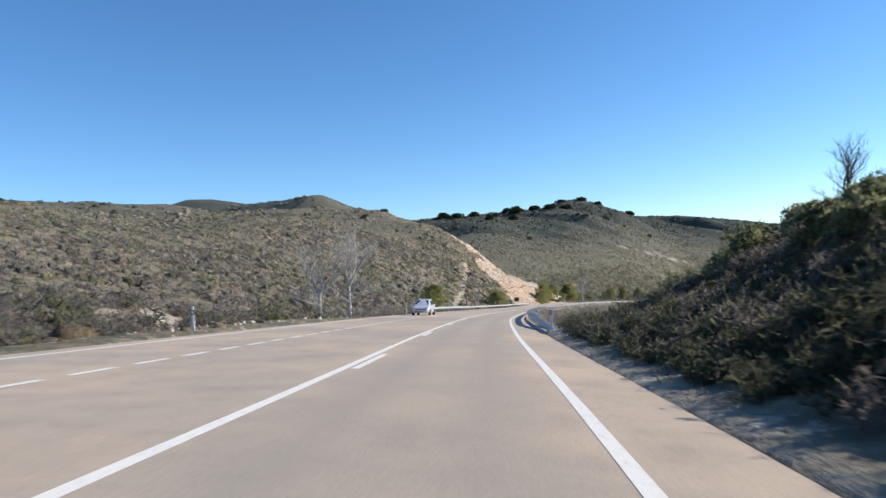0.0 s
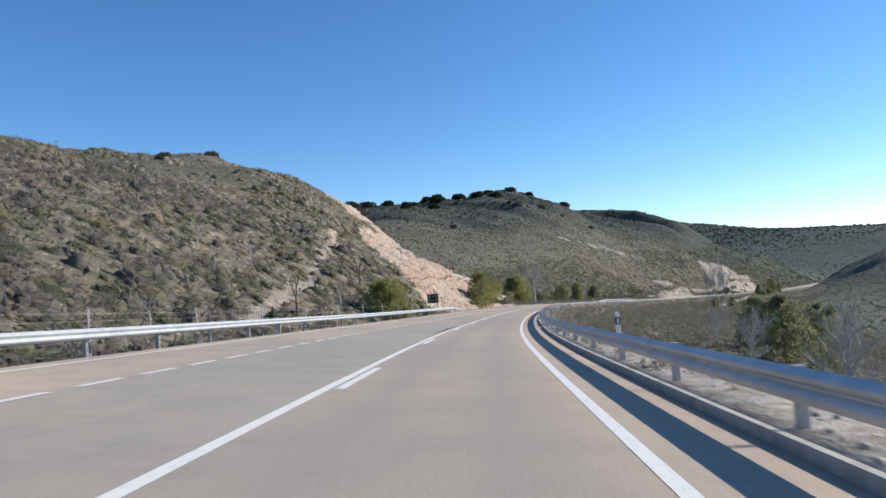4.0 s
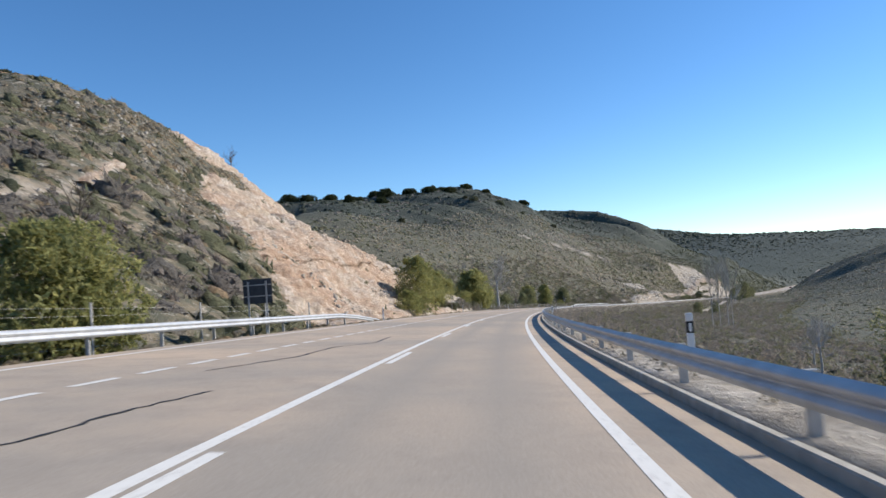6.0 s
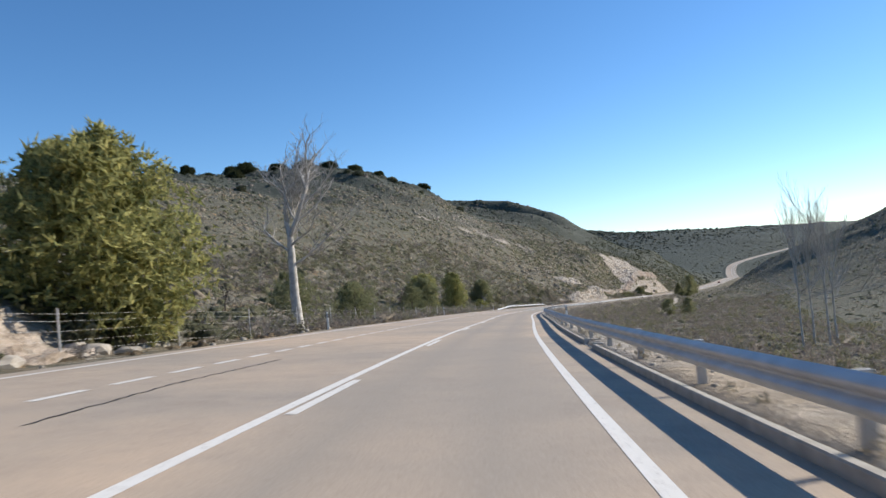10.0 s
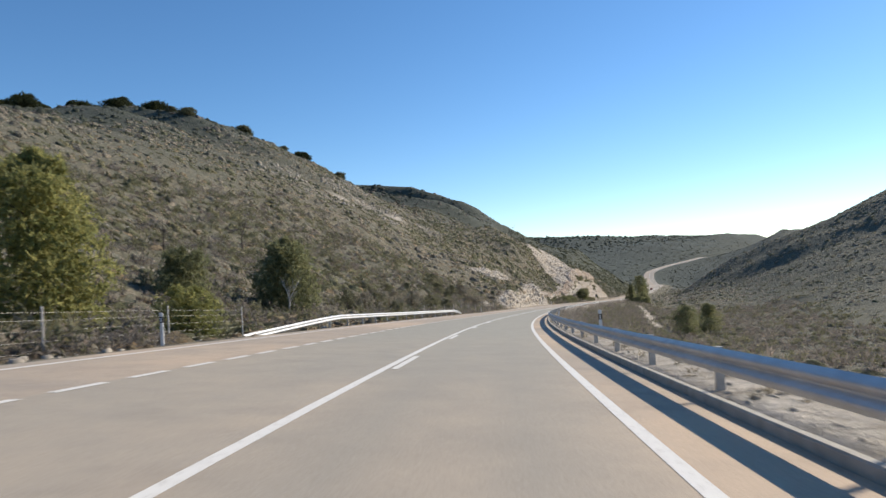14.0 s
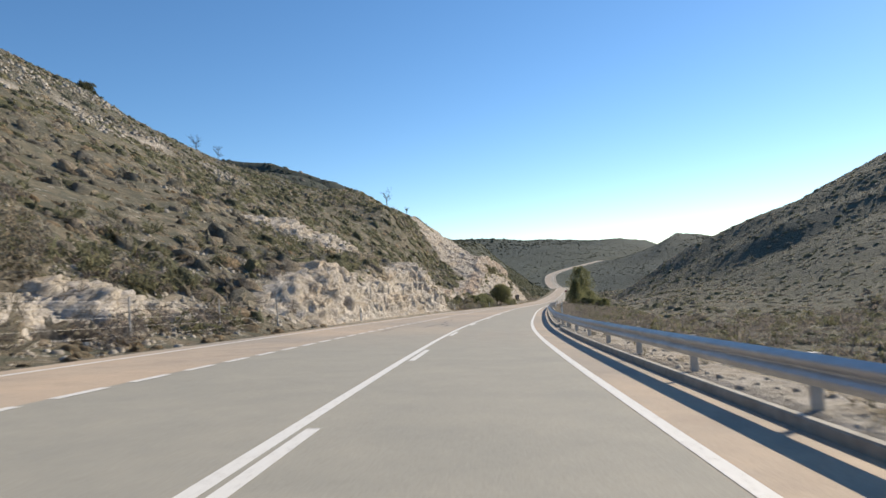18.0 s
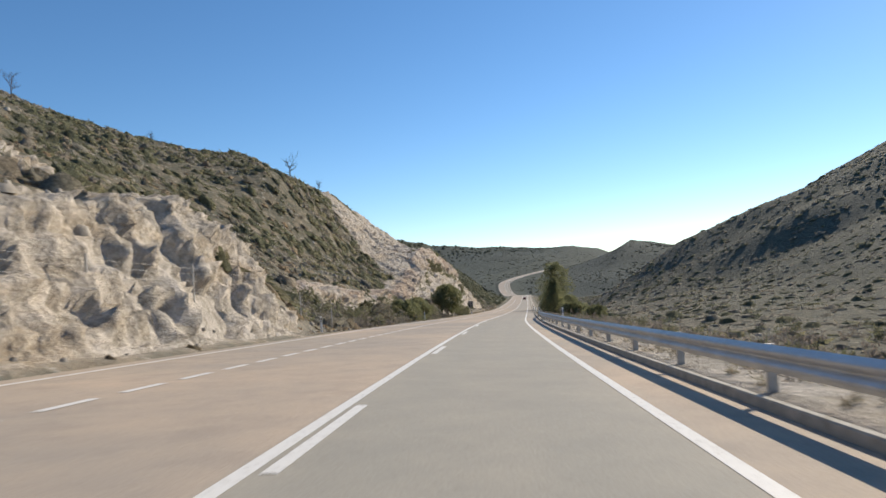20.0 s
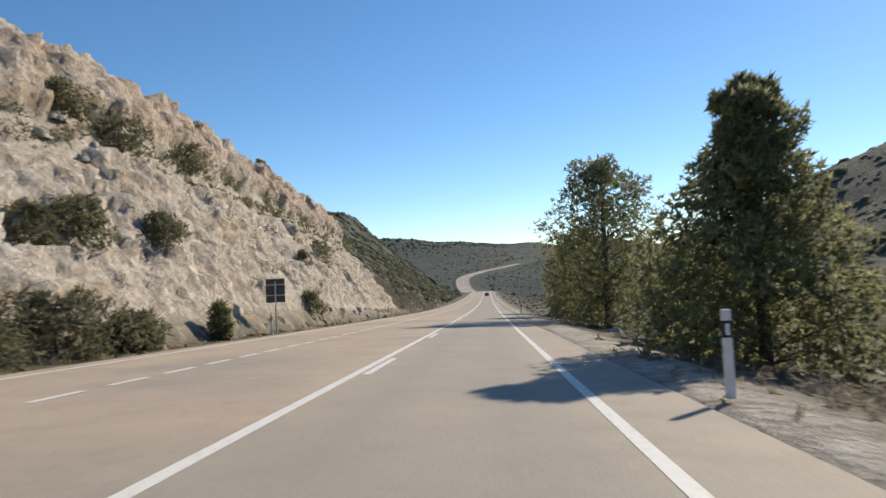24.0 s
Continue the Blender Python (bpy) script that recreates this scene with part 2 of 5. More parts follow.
ROCK = plain_mat("limestone", (0.27, 0.235, 0.19), (0.47, 0.42, 0.35), 1.6, 0.95, 0, 0.15, 0.08)


# ---------------------------------------------------------------- the road's alignment
def spline(points, step):
    """Points every step metres along a smooth line through the given ones."""
    out = []
    pts = [np.array(p) for p in points]
    pts = [2 * pts[0] - pts[1]] + pts + [2 * pts[-1] - pts[-2]]
    for i in range(1, len(pts) - 2):
        p0, p1, p2, p3 = pts[i - 1:i + 3]
        a, b, c = [np.linalg.norm((q - p)[:2]) ** 0.5 for p, q in ((p0, p1), (p1, p2), (p2, p3))]
        m1 = p2 - p1 + b * ((p1 - p0) / a - (p2 - p0) / (a + b))
        m2 = p2 - p1 + b * ((p3 - p2) / c - (p3 - p1) / (b + c))
        n = max(2, int(np.linalg.norm((p2 - p1)[:2]) / 0.5))
        for k in range(n):
            u = k / n
            out.append((2 * u**3 - 3 * u**2 + 1) * p1 + (u**3 - 2 * u**2 + u) * m1 + (3 * u**2 - 2 * u**3) * p2 + (u**3 - u**2) * m2)
    out.append(pts[-2])
    out = np.array(out)
    s = np.concatenate([[0], np.cumsum(np.hypot(*np.diff(out[:, :2], axis=0).T))])
    q = np.arange(0, s[-1], step)
    return q, np.stack([np.interp(q, s, out[:, k]) for k in range(4)], 1)


LINE_S, LINE = spline(ALIGN_A + ALIGN_B, 1.0)
i0 = int(np.argmin(np.hypot(LINE[:, 0] - ALIGN_A[3][0], LINE[:, 1] - ALIGN_A[3][1])))
LINE_S = LINE_S - LINE_S[i0]                       # chainage 0 where the shot begins
ker = np.hanning(31)
ker /= ker.sum()
tan_raw = np.gradient(LINE[:, :2], axis=0)
LINE_T = np.stack([np.convolve(np.pad(tan_raw[:, k], 15, "edge"), ker, "valid") for k in range(2)], 1)
LINE_T /= np.linalg.norm(LINE_T, axis=1)[:, None]
S_END = LINE_S[-1]


def along(s):
    """Place of the right edge line, way ahead, and crossfall at chainage s (straight on past the ends)."""
    c = np.clip(s, LINE_S[0], S_END)
    p = np.array([np.interp(c, LINE_S, LINE[:, k]) for k in range(3)])
    t = np.array([np.interp(c, LINE_S, LINE_T[:, k]) for k in range(2)])
    t /= np.hypot(*t)
    p[:2] += t * (s - c)
    return p, t, float(np.interp(c, LINE_S, LINE[:, 3]))


def fall(s, b, d):
    """Height of the pavement's plane at d; the two far lanes lie flatter than the near one."""
    k = float(np.interp(s, (0, 250, 420, 560, 690), (0.020, 0.015, 0.0, 0.006, 0.030)))
    return b * d + k * min(0.0, d + 3.7)


LEFT_EDGE, RIGHT_EDGE = -11.6, 1.2               # pavement's edges from the right edge line


def on_road(s, d, up=0.0):
    p, t, b = along(s)
    return Vector((p[0] + t[1] * d, p[1] - t[0] * d, p[2] + fall(s, b, d) + up))


def frame_at(s, d, up=0.0, tilt=True, turn=0.0):
    """A pose on the road's cross-section: x to the right, y ahead."""
    p, t, b = along(s)
    p2 = along(s + 1.0)[0]
    y = Vector((t[0], t[1], (p2[2] - p[2]) if tilt else 0)).normalized()
    x = Vector((t[1], -t[0], (fall(s, b, d + 0.5) - fall(s, b, d - 0.5)) if tilt else 0)).normalized()
    z = x.cross(y).normalized()
    x = y.cross(z).normalized()
    m = Matrix((x, y, z)).transposed().to_4x4()
    m.translation = on_road(s, d, up)
    return m @ Matrix.Rotation(radians(turn), 4, "Z")


# ---------------------------------------------------------------- mesh helpers
def mesh_of(name, verts, faces, mat, smooth=False):
    me = bpy.data.meshes.new(name)
    me.from_pydata([tuple(v) for v in verts], [], [tuple(f) for f in faces])
    me.materials.append(mat)
    if smooth:
        me.shade_smooth()
    me.update()
    return me


def part(name, bm, mat, parent=None, label="", smooth=False):
    """Links a bmesh, or a ready mesh, as one mesh object under its thing."""
    if isinstance(bm, bpy.types.Mesh):
        me = bm
    else:
        me = bpy.data.meshes.new(name)
        bm.to_mesh(me)
        bm.free()
        me.materials.append(mat)
        if smooth:
            me.shade_smooth()
    ob = new(name, me)
    ob.parent = parent
    if label:
        tagged(ob, label)
    return ob


def grid_faces(rows, cols, flip=False):
    out = []
    for i in range(rows - 1):
        for j in range(cols - 1):
            a = i * cols + j
            f = (a, a + 1, a + cols + 1, a + cols)
            out.append(f[::-1] if flip else f)
    return out


def strip(name, s0, s1, prof, mat, step=2.0, smooth=False, parent=None, closed=False, tilt=True):
    """A section, given as points (d, up) from the right edge line, swept along the road."""
    ss = np.linspace(s0, s1, max(2, int(abs(s1 - s0) / step) + 1))
    verts = []
    for s in ss:
        p, t, b = along(s)
        for d, up in prof:
            verts.append((p[0] + t[1] * d, p[1] - t[0] * d, p[2] + fall(s, b, d) + up))
    n = len(prof)
    faces = grid_faces(len(ss), n, True)
    if closed:
        for i in range(len(ss) - 1):
            a = i * n
            faces.append((a + n - 1, a + n + n - 1, a + n, a))
        faces.append(tuple(range(n)))
        faces.append(tuple(range((len(ss) - 1) * n, len(ss) * n))[::-1])
    return part(name, mesh_of(name, verts, faces, mat, smooth), mat, parent)


def box_bm(sx, sy, sz, at=(0, 0, 0), bevel=0.0, bm=None):
    own = bm is None
    bm = bm or bmesh.new()
    r = bmesh.ops.create_cube(bm, size=1, matrix=Matrix.Translation(at) @ Matrix.Diagonal((sx, sy, sz, 1)))
    if bevel:
        vs = set(r["verts"])
        es = [e for e in bm.edges if e.verts[0] in vs and e.verts[1] in vs]
        bmesh.ops.bevel(bm, geom=es, offset=bevel, segments=2, affect="EDGES", profile=0.5)
    return bm


# ---------------------------------------------------------------- the ground
# Heights above the pavement's edge at these distances from it, station by station.
L_DIST = (0, 1.5, 4, 12, 20, 30, 45, 70, 100, 140, 190, 260, 520, 1100)
L_STATIONS = {
    -400: (0, 0, -0.5, 1, 3, 6, 10.5, 18, 24.8, 34, 38.1, 43.9, 49.9, 55),
    0: (0, 0, -0.5, 1, 3, 6, 10.1, 16.8, 23.9, 33.6, 37.7, 43.5, 50.2, 55),
    60: (0, 0, -1, -2, 0, 3, 7.7, 15.4, 23.5, 34.5, 39, 45.3, 52.2, 55),
    110: (0, -0.2, -1.8, -2, 0.8, 4.6, 10.4, 19.6, 27.9, 39.6, 44, 50.4, 54.9, 55),
    150: (0, -0.2, -1.7, -0.7, 2.8, 7.1, 13.1, 22.3, 29.1, 40, 46.3, 55.5, 57.2, 55),
    190: (0, -0.1, -1, 3, 7.9, 13, 20.6, 32.2, 32.1, 37.8, 46.7, 60.2, 58.2, 54.9),
    208: (0, 0, -0.2, 5.6, 10.9, 16.3, 22.5, 32.5, 35.8, 43, 48.6, 59.6, 56.7, 54.8),
}
L_STATIONS_2 = {
    225: (0, 0, 0.6, 8, 13.3, 19.4, 24.4, 32.4, 37.4, 45.8, 51.4, 59.1, 55.3, 54.7),
    245: (0, 0, 0.9, 8.6, 13.6, 23.7, 33.1, 37, 44.4, 45.4, 50.1, 52.1, 51.6, 54.6),
    262: (0, 0, 1.2, 9, 12.4, 22.2, 32.7, 41.6, 47.3, 39, 41.8, 44.2, 47.6, 54.5),
    280: (0, 0, 0.8, 7, 10.4, 3.2, 15.3, 18.2, 21.4, 20.3, 25.4, 32, 43.9, 54.7),
    292: (0, 0, 0.6, 6.1, 10.4, 9.7, 14.1, 15.5, 17.8, 18.9, 24.1, 31.3, 43.4, 55.2),
    305: (0, 0, 0.3, 5, 9.9, 11.2, 12.7, 13.1, 15, 16.9, 22.6, 30.6, 42.9, 55.7),
    315: (0, 0, 0, 2.5, 5.5, 7.3, 8.9, 10.8, 13.6, 16.9, 22.5, 30.9, 44.9, 56.5),
}
L_STATIONS_3 = {
    322: (0, 0, -0.2, 1, 3, 4.9, 6.7, 9.5, 12.8, 16.7, 22.1, 31, 46.1, 57),
    340: (0, 0, -0.3, 0.5, 2, 4.1, 6.3, 10, 14.1, 18.9, 24.1, 35.4, 51, 59),
    400: (0, 0, -0.4, 0.5, 2, 6, 11.1, 19.7, 28.7, 38.6, 45.4, 66.5, 79.8, 69),
    440: (0, 0, -0.3, 0.8, 3.8, 8.4, 15.4, 27, 38.3, 48.7, 52.7, 96.5, 100.6, 75),
    480: (0, 0, -0.3, 1.1, 5.2, 10.2, 18.5, 32.4, 43.1, 60.1, 35.9, 88, 128.8, 78.8),
    520: (0, 0, 0.2, 3.1, 7.7, 13.4, 22.1, 36.7, 47.6, 58, 59.8, 61, 116.5, 80.3),
    560: (0, 0, 0.8, 4.8, 9.6, 15.3, 24.2, 39.1, 51.4, 58.7, 78.5, 84.3, 107.3, 80.5),
}
L_STATIONS_4 = {
    574: (0, 0.3, 4, 6.2, 10.4, 15.6, 24.5, 39.4, 52.6, 67.5, 79.7, 88.5, 106.2, 80.4),
    600: (0, 0.4, 5, 8, 13.1, 17.4, 25.9, 40.1, 55.1, 77, 81.8, 92.7, 101.7, 80.3),
    617: (0, 0.4, 5.8, 8.6, 13.2, 17.3, 25.8, 40.1, 57.6, 75.4, 84.6, 94.8, 101.5, 80.2),
    635: (0, 0, 0.2, 4.6, 10, 16.2, 25.2, 40, 61, 84, 93.6, 101.1, 101, 80.1),
    658: (0, 0, -0.3, 4.6, 8.9, 15.5, 25.3, 41.2, 59.7, 82.4, 99.4, 103.4, 103.6, 80),
    680: (0, 0, -0.3, 5.6, 9.7, 19.5, 28.2, 39.5, 58.2, 76.8, 93.9, 106.1, 103, 80),
    700: (0, 0, -0.5, 4.9, 11, 27, 31.5, 40.2, 55.9, 79.6, 89.6, 104.7, 100.7, 80),
}
L_STATIONS_5 = {
    740: (0, 0, 3.4, 15.2, 16.6, 27.6, 33.3, 40.5, 53.7, 67.9, 89.2, 113.1, 97, 80),
    790: (0, 0, 2.5, 14.4, 17.4, 25.1, 28.6, 42, 56.7, 66.4, 101.2, 127.8, 92.6, 80),
    815: (0, 0, 1.3, 9.5, 12.9, 18.8, 24.9, 37.7, 52.3, 68.4, 91.3, 117.8, 100.3, 80),
    840: (0, 0, 0.4, 5.1, 10.7, 17.5, 24.9, 35.1, 47.8, 66.2, 84.8, 108.8, 103.2, 80),
    865: (0, 0, 0.5, 5.5, 12, 19.1, 26.9, 36, 48.2, 68.3, 84.8, 107.4, 104, 80.1),
    890: (0, 0, 0.5, 5.5, 12, 19, 27, 36, 48.6, 69.9, 84.8, 106, 104.1, 80.1),
    920: (0, 0, 0.5, 5.5, 12, 19, 27.1, 36.1, 54.7, 79.7, 92.2, 111.5, 103.1, 80.2),
}
L_STATIONS_6 = {
    950: (0, 0, 0.5, 5.5, 12, 19.1, 32.1, 42.1, 61.1, 71.8, 65, 114.9, 102.5, 80.2),
    985: (0, 0, 0.5, 5.5, 12, 21.5, 37, 41.5, 55.6, 85.7, 106.8, 115.9, 99.9, 80.2),
    1020: (0, 0, 0.5, 5.5, 12, 19.2, 27.5, 36.2, 45.4, 66, 86.6, 94.1, 94.7, 80.1),
    1060: (0, 0, 0, 3.2, 8.1, 13.7, 20.6, 30, 40.3, 51.2, 63.3, 79.3, 89.4, 79.3),
    1100: (0, 0, -0.5, 1, 4, 7.9, 13, 21.6, 30.7, 42.8, 53.6, 68.7, 84.2, 78.5),
    1160: (0, 0, -0.5, 1, 3.6, 7.2, 11.7, 19.3, 27.1, 37.6, 47.3, 60.8, 76.8, 75.8),
    1250: (0, 0, -0.5, 1, 3, 6, 9.4, 15, 20.6, 28.1, 35.5, 46.3, 62.8, 71.8),
}
L_STATIONS_7 = {
    1600: (0, 0, -0.5, 1, 3, 7, 10.4, 15.9, 22.3, 29.1, 32, 43.6, 54.4, 95.4),
    2100: (0, 0, 5, 10, 14, 20, 25.3, 33.8, 39.7, 43.8, 44.3, 62.8, 79, 184.4),
    2600: (0, 0, 5, 14, 22, 30, 37.6, 49.6, 61.1, 60.6, 62.3, 67.8, 66.4, 89.9),
}
R_DIST = (0, 1.2, 4, 8, 20, 50, 80, 110, 160, 220, 300, 420, 700)
R_STATIONS = {
    -400: (0, 0.2, 3, 6, 9, 9, 8.5, 8, 7.1, 6, 11.6, 20, 50),
    0: (0, 0.1, 1.5, 4.2, 7, 7, 5.5, 4, 2.2, 0, 7.2, 18, 45),
    22: (0, 0.1, 1, 3, 5, 4, 2, 0, -1.8, -4, 4, 16, 45),
    45: (0, 0, -1.2, -2.6, -5, -3.8, -4.6, -5.4, -5.9, -6.4, 2.1, 14.8, 45),
    120: (0, 0, -1.3, -3.4, -8, -10.3, -11.2, -12.1, -10.6, -8.9, 0.1, 13.7, 45.3),
    300: (0, 0, -1.2, -3.2, -7.5, -10.1, -11.1, -12.2, -10.2, -7.8, 2.7, 18.4, 50.4),
    450: (0, 0, -1, -2.8, -6.5, -9, -8.9, -8.9, -5.5, -1.5, 11.9, 32.1, 64.3),
}
R_STATIONS_2 = {
    520: (0, 0, -1, -2.7, -6.2, -7.7, -6.8, -5.9, 0.6, 8.5, 24.8, 49.3, 81.4),
    580: (0, 0, -1, -2.5, -5.8, -6.7, -4.7, -2.7, 9.4, 24, 43.6, 73, 102.3),
    640: (0, 0, -0.9, -2.2, -4.5, -4.8, -0.4, 3.9, 23.6, 47.3, 69.3, 102.2, 125.1),
    670: (0, 0, -0.8, -1.8, -3.5, -2.6, 3.6, 9.7, 32.3, 59.4, 81.3, 114.2, 133),
    700: (0, 0, -0.6, -1.4, -2.4, -0.4, 7.7, 15.6, 41, 71.5, 93.3, 126.1, 140.9),
    730: (0, 0, -0.6, -1.2, -2, 1.8, 11.4, 20.4, 47.1, 79.3, 100, 131.1, 143.1),
    760: (0, 0, -0.6, -1.1, -1.6, 4, 15.5, 25.1, 53, 87.2, 106.7, 136, 145.3),
}
R_STATIONS_3 = {
    790: (0, 0, -0.6, -1.1, -1.4, 11.3, 25.1, 33.2, 57.8, 89.5, 107.2, 133.8, 142.7),
    820: (0, 0, -0.5, -1, -1.3, 18.6, 30.4, 40.4, 61, 91.9, 107.8, 131.6, 140),
    860: (0, 0, -0.5, -1.1, -1.4, 10.3, 22.4, 40.4, 64.5, 81.2, 97.3, 121.4, 132.4),
    900: (0, 0, -0.5, -1.3, -1.6, 3.8, 13.6, 25.5, 47.8, 70.5, 86.8, 111.2, 124.9),
    1000: (0, 0, -0.5, -1.6, -2.3, 0.7, 6.4, 12.9, 28, 44.9, 60.2, 83, 104.7),
    1150: (0, 0, -0.6, -2, -5, -6, -2.9, 0.5, 8.8, 18.5, 30.6, 48.4, 76.5),
    1400: (0, 0, -0.6, -2, -6, -10, -9, -7.6, -3.9, 1.1, 10.8, 24.6, 50.2),
}
R_STATIONS_4 = {
    1700: (0, 0, -0.5, -2, -5, -7.8, -6.8, -4.6, -4.8, -2.6, 9.4, 25.4, 45),
    2100: (0, 0, 0, 2, 8, 19.4, 32, 48.7, 31.6, 18.7, 51.1, 93.6, 63.8),
    2600: (0, 0, 2, 8, 18, 36, 44, 54.6, 41.5, 37.8, 55.5, 67.6, 66.3),
}


def table(*sets):
    d = {}
    for q in sets:
        d.update(q)
    ks = sorted(d)
    return np.array(ks, float), np.array([d[k] for k in ks], float)


L_S, L_H = table(L_STATIONS, L_STATIONS_2, L_STATIONS_3, L_STATIONS_4, L_STATIONS_5, L_STATIONS_6, L_STATIONS_7)
R_S, R_H = table(R_STATIONS, R_STATIONS_2, R_STATIONS_3, R_STATIONS_4)


def smooth_at(xs, ys, x):
    """Monotone cubic through the stations, for all columns at once."""
    i = int(np.clip(np.searchsorted(xs, x) - 1, 0, len(xs) - 2))
    u = np.clip((x - xs[i]) / (xs[i + 1] - xs[i]), 0, 1)
    u = u * u * (3 - 2 * u)
    return ys[i] * (1 - u) + ys[i + 1] * u


# Where the hill is cut open: chainage from, to, distance from, to, redness.
CUTS = [(26, 46, 4.0, 9, 0.3, 0), (208, 290, 2.0, 25, 0.95, 1.2), (208, 286, 27.5, 43, 0.12, 1.2), (280, 311, 3.0, 30, 0.4, 0), (561, 623, 1.0, 6.6, 0.08, 0), (540, 566, 4.5, 9, 0.12, 0), (592, 624, 12, 19, 0.5, 0.3), (650, 697, 6.5, 13, 0.3, 0),
        (698, 730, 3, 12, 0.1, 0), (726, 737, 28, 33, 0.8, 0), (705, 802, 2.6, 30, 0.12, 0.6)]
PATH = ((168, 12.0), (186, 14.5), (200, 17.0), (217, 20.5), (226, 24.0))       # a footpath up the slope: chainage, distance


def bareness(s, e):
    """How bare the left slope is at chainage s, e metres from the pavement, and how red."""
    best, red = 0.0, 0.0
    for s0, s1, e0, e1, r, slant in CUTS:
        w = noise.noise((s * 0.07, e * 0.09, 3.3)) * 7 + noise.noise((s * 0.3, e * 0.3, 7.1)) * 2.5
        h = w if e1 - e0 > 8 else w * 0.45
        k = min((s - s0 - slant * e + w) / 6, (s1 - s + w) / 6, (e - e0 + 1) / 1.5, (e1 - e + h) / 3)
        k = max(0.0, min(1.0, k))
        if k > best:
            best, red = k, r
    if PATH[0][0] < s < PATH[-1][0]:
        off = abs(e - np.interp(s, [p[0] for p in PATH], [p[1] for p in PATH]))
        if off < 0.9 and best < 0.8:
            best, red = max(best, 0.85 - 0.7 * off), 0.35
    if 594 < s < 664:
        off = abs(e - np.interp(s, (594, 664), (88, 55)))
        k = (7 - off) / 4 + noise.noise((s * 0.13, e * 0.13, 5.5)) * 1.8 - 0.75
        if k > best:
            best, red = min(1.0, k), 0.3
    return best, red


def valley_track(s, d):
    """How bare the ground is on the verge and on the dirt track below the road."""
    e = d - RIGHT_EDGE
    if e < 4.0:
        w = noise.noise((s * 0.23, d * 0.5, 6.1)) * 0.9 + noise.noise((s * 0.9, d * 1.3, 2.2)) * 0.4
        wide = float(np.interp(s, (24, 34), (0.9, 2.3)))
        return max(0.0, min(0.9, (wide - e) / 1.2 + w * wide / 2.3))
    if not 556 < s < 680:
        return 0.0
    off = abs(d - np.interp(s, (556, 600, 640, 680), (22, 18.6, 16, 10)))
    return max(0.0, min(0.95, 1.6 - off))


def rough(s, d, e, bare):
    """Unevenness of the ground."""
    far = min(1.0, max(0.0, (e - 2) / 25))
    h = noise.fractal((s * 0.012, d * 0.012, 0.5), 1.0, 2.0, 4) * 3.0 * min(1.0, max(0.0, (e - 25) / 150))
    h += noise.fractal((s * 0.06, d * 0.06, 9.5), 1.0, 2.0, 3) * 1.3 * far
    h += noise.fractal((s * 0.35, d * 0.35, 4.5), 1.0, 2.0, 3) * 0.28 * min(1.0, max(0.0, (e - 0.8) / 3))
    if d > 0:
        h *= 0.45
    if bare:
        h += bare * (noise.turbulence((s * 0.22, d * 0.10, 2.0), 4, True) - 0.5) * 1.6 * min(1, e / 6)
    return h


def knolls(s, e):
    """A pale earth bank beside the first bend and a hump over the last cutting."""
    return 2.1 * math.exp(-((s - 34) / 20) ** 2 - ((e - 9) / 5.5) ** 2) + 4.0 * math.exp(-((s - 731) / 16) ** 2 - ((e - 48) / 9) ** 2)


def ground_at(s, d):
    """Height of the ground above the right edge line's level, bareness and redness."""
    b = along(s)[2]
    if d < LEFT_EDGE:
        e = LEFT_EDGE - d
        base = np.interp(e, L_DIST, smooth_at(L_S, L_H, s))
        bare, red = bareness(s, e)
        return fall(s, b, LEFT_EDGE) + base - 0.03 + rough(s, d, e, bare) + knolls(s, e), bare, red
    if d > RIGHT_EDGE:
        e = d - RIGHT_EDGE
        base = np.interp(e, R_DIST, smooth_at(R_S, R_H, s))
        if 27 < s < 705:                              # made-up verge behind the kerb
            base += float(np.interp(e, (0.02, 0.14, 1.7, 3.0), (0.0, 0.14, 0.13, 0.0)))
        return b * RIGHT_EDGE + base - 0.03 + rough(s, d, e, 0), valley_track(s, d), 0.1
    return fall(s, b, d) - 0.12, 0.0, 0.0


GROUND_S = np.concatenate([np.arange(-400, -40, 12), np.arange(-40, 860, 2.2), np.arange(860, 1300, 8), np.arange(1300, 3000, 25)])
GROUND_D = np.array([LEFT_EDGE - e for e in np.concatenate([[0, .4, .9, 1.5, 2.2, 3], np.arange(4, 36, 1.15), np.geomspace(37, 1100, 46), [2600]])][::-1] + [-8.0, -4.0, 0.0]
                    + [RIGHT_EDGE + e for e in np.concatenate([[0, .14, .5, .9, 1.5, 2.2, 3], np.arange(4, 24, 1.5), np.geomspace(26, 700, 40)])])
GROUND = np.array([[ground_at(s, d) for d in GROUND_D] for s in GROUND_S])
WAY = [along(s) for s in GROUND_S]
WAY_P, WAY_T = np.array([w[0] for w in WAY]), np.array([w[1] for w in WAY])


def surface(s, d, layer=0):
    """The ground mesh's height (or its bareness, redness) at many places at once."""
    s, d = np.atleast_1d(s).astype(float), np.atleast_1d(d).astype(float)
    i = np.clip(np.searchsorted(GROUND_S, s) - 1, 0, len(GROUND_S) - 2)
    j = np.clip(np.searchsorted(GROUND_D, d) - 1, 0, len(GROUND_D) - 2)
    u = (s - GROUND_S[i]) / (GROUND_S[i + 1] - GROUND_S[i])
    v = (d - GROUND_D[j]) / (GROUND_D[j + 1] - GROUND_D[j])
    g = GROUND[:, :, layer]
    return (g[i, j] * (1 - v) + g[i, j + 1] * v) * (1 - u) + (g[i + 1, j] * (1 - v) + g[i + 1, j + 1] * v) * u


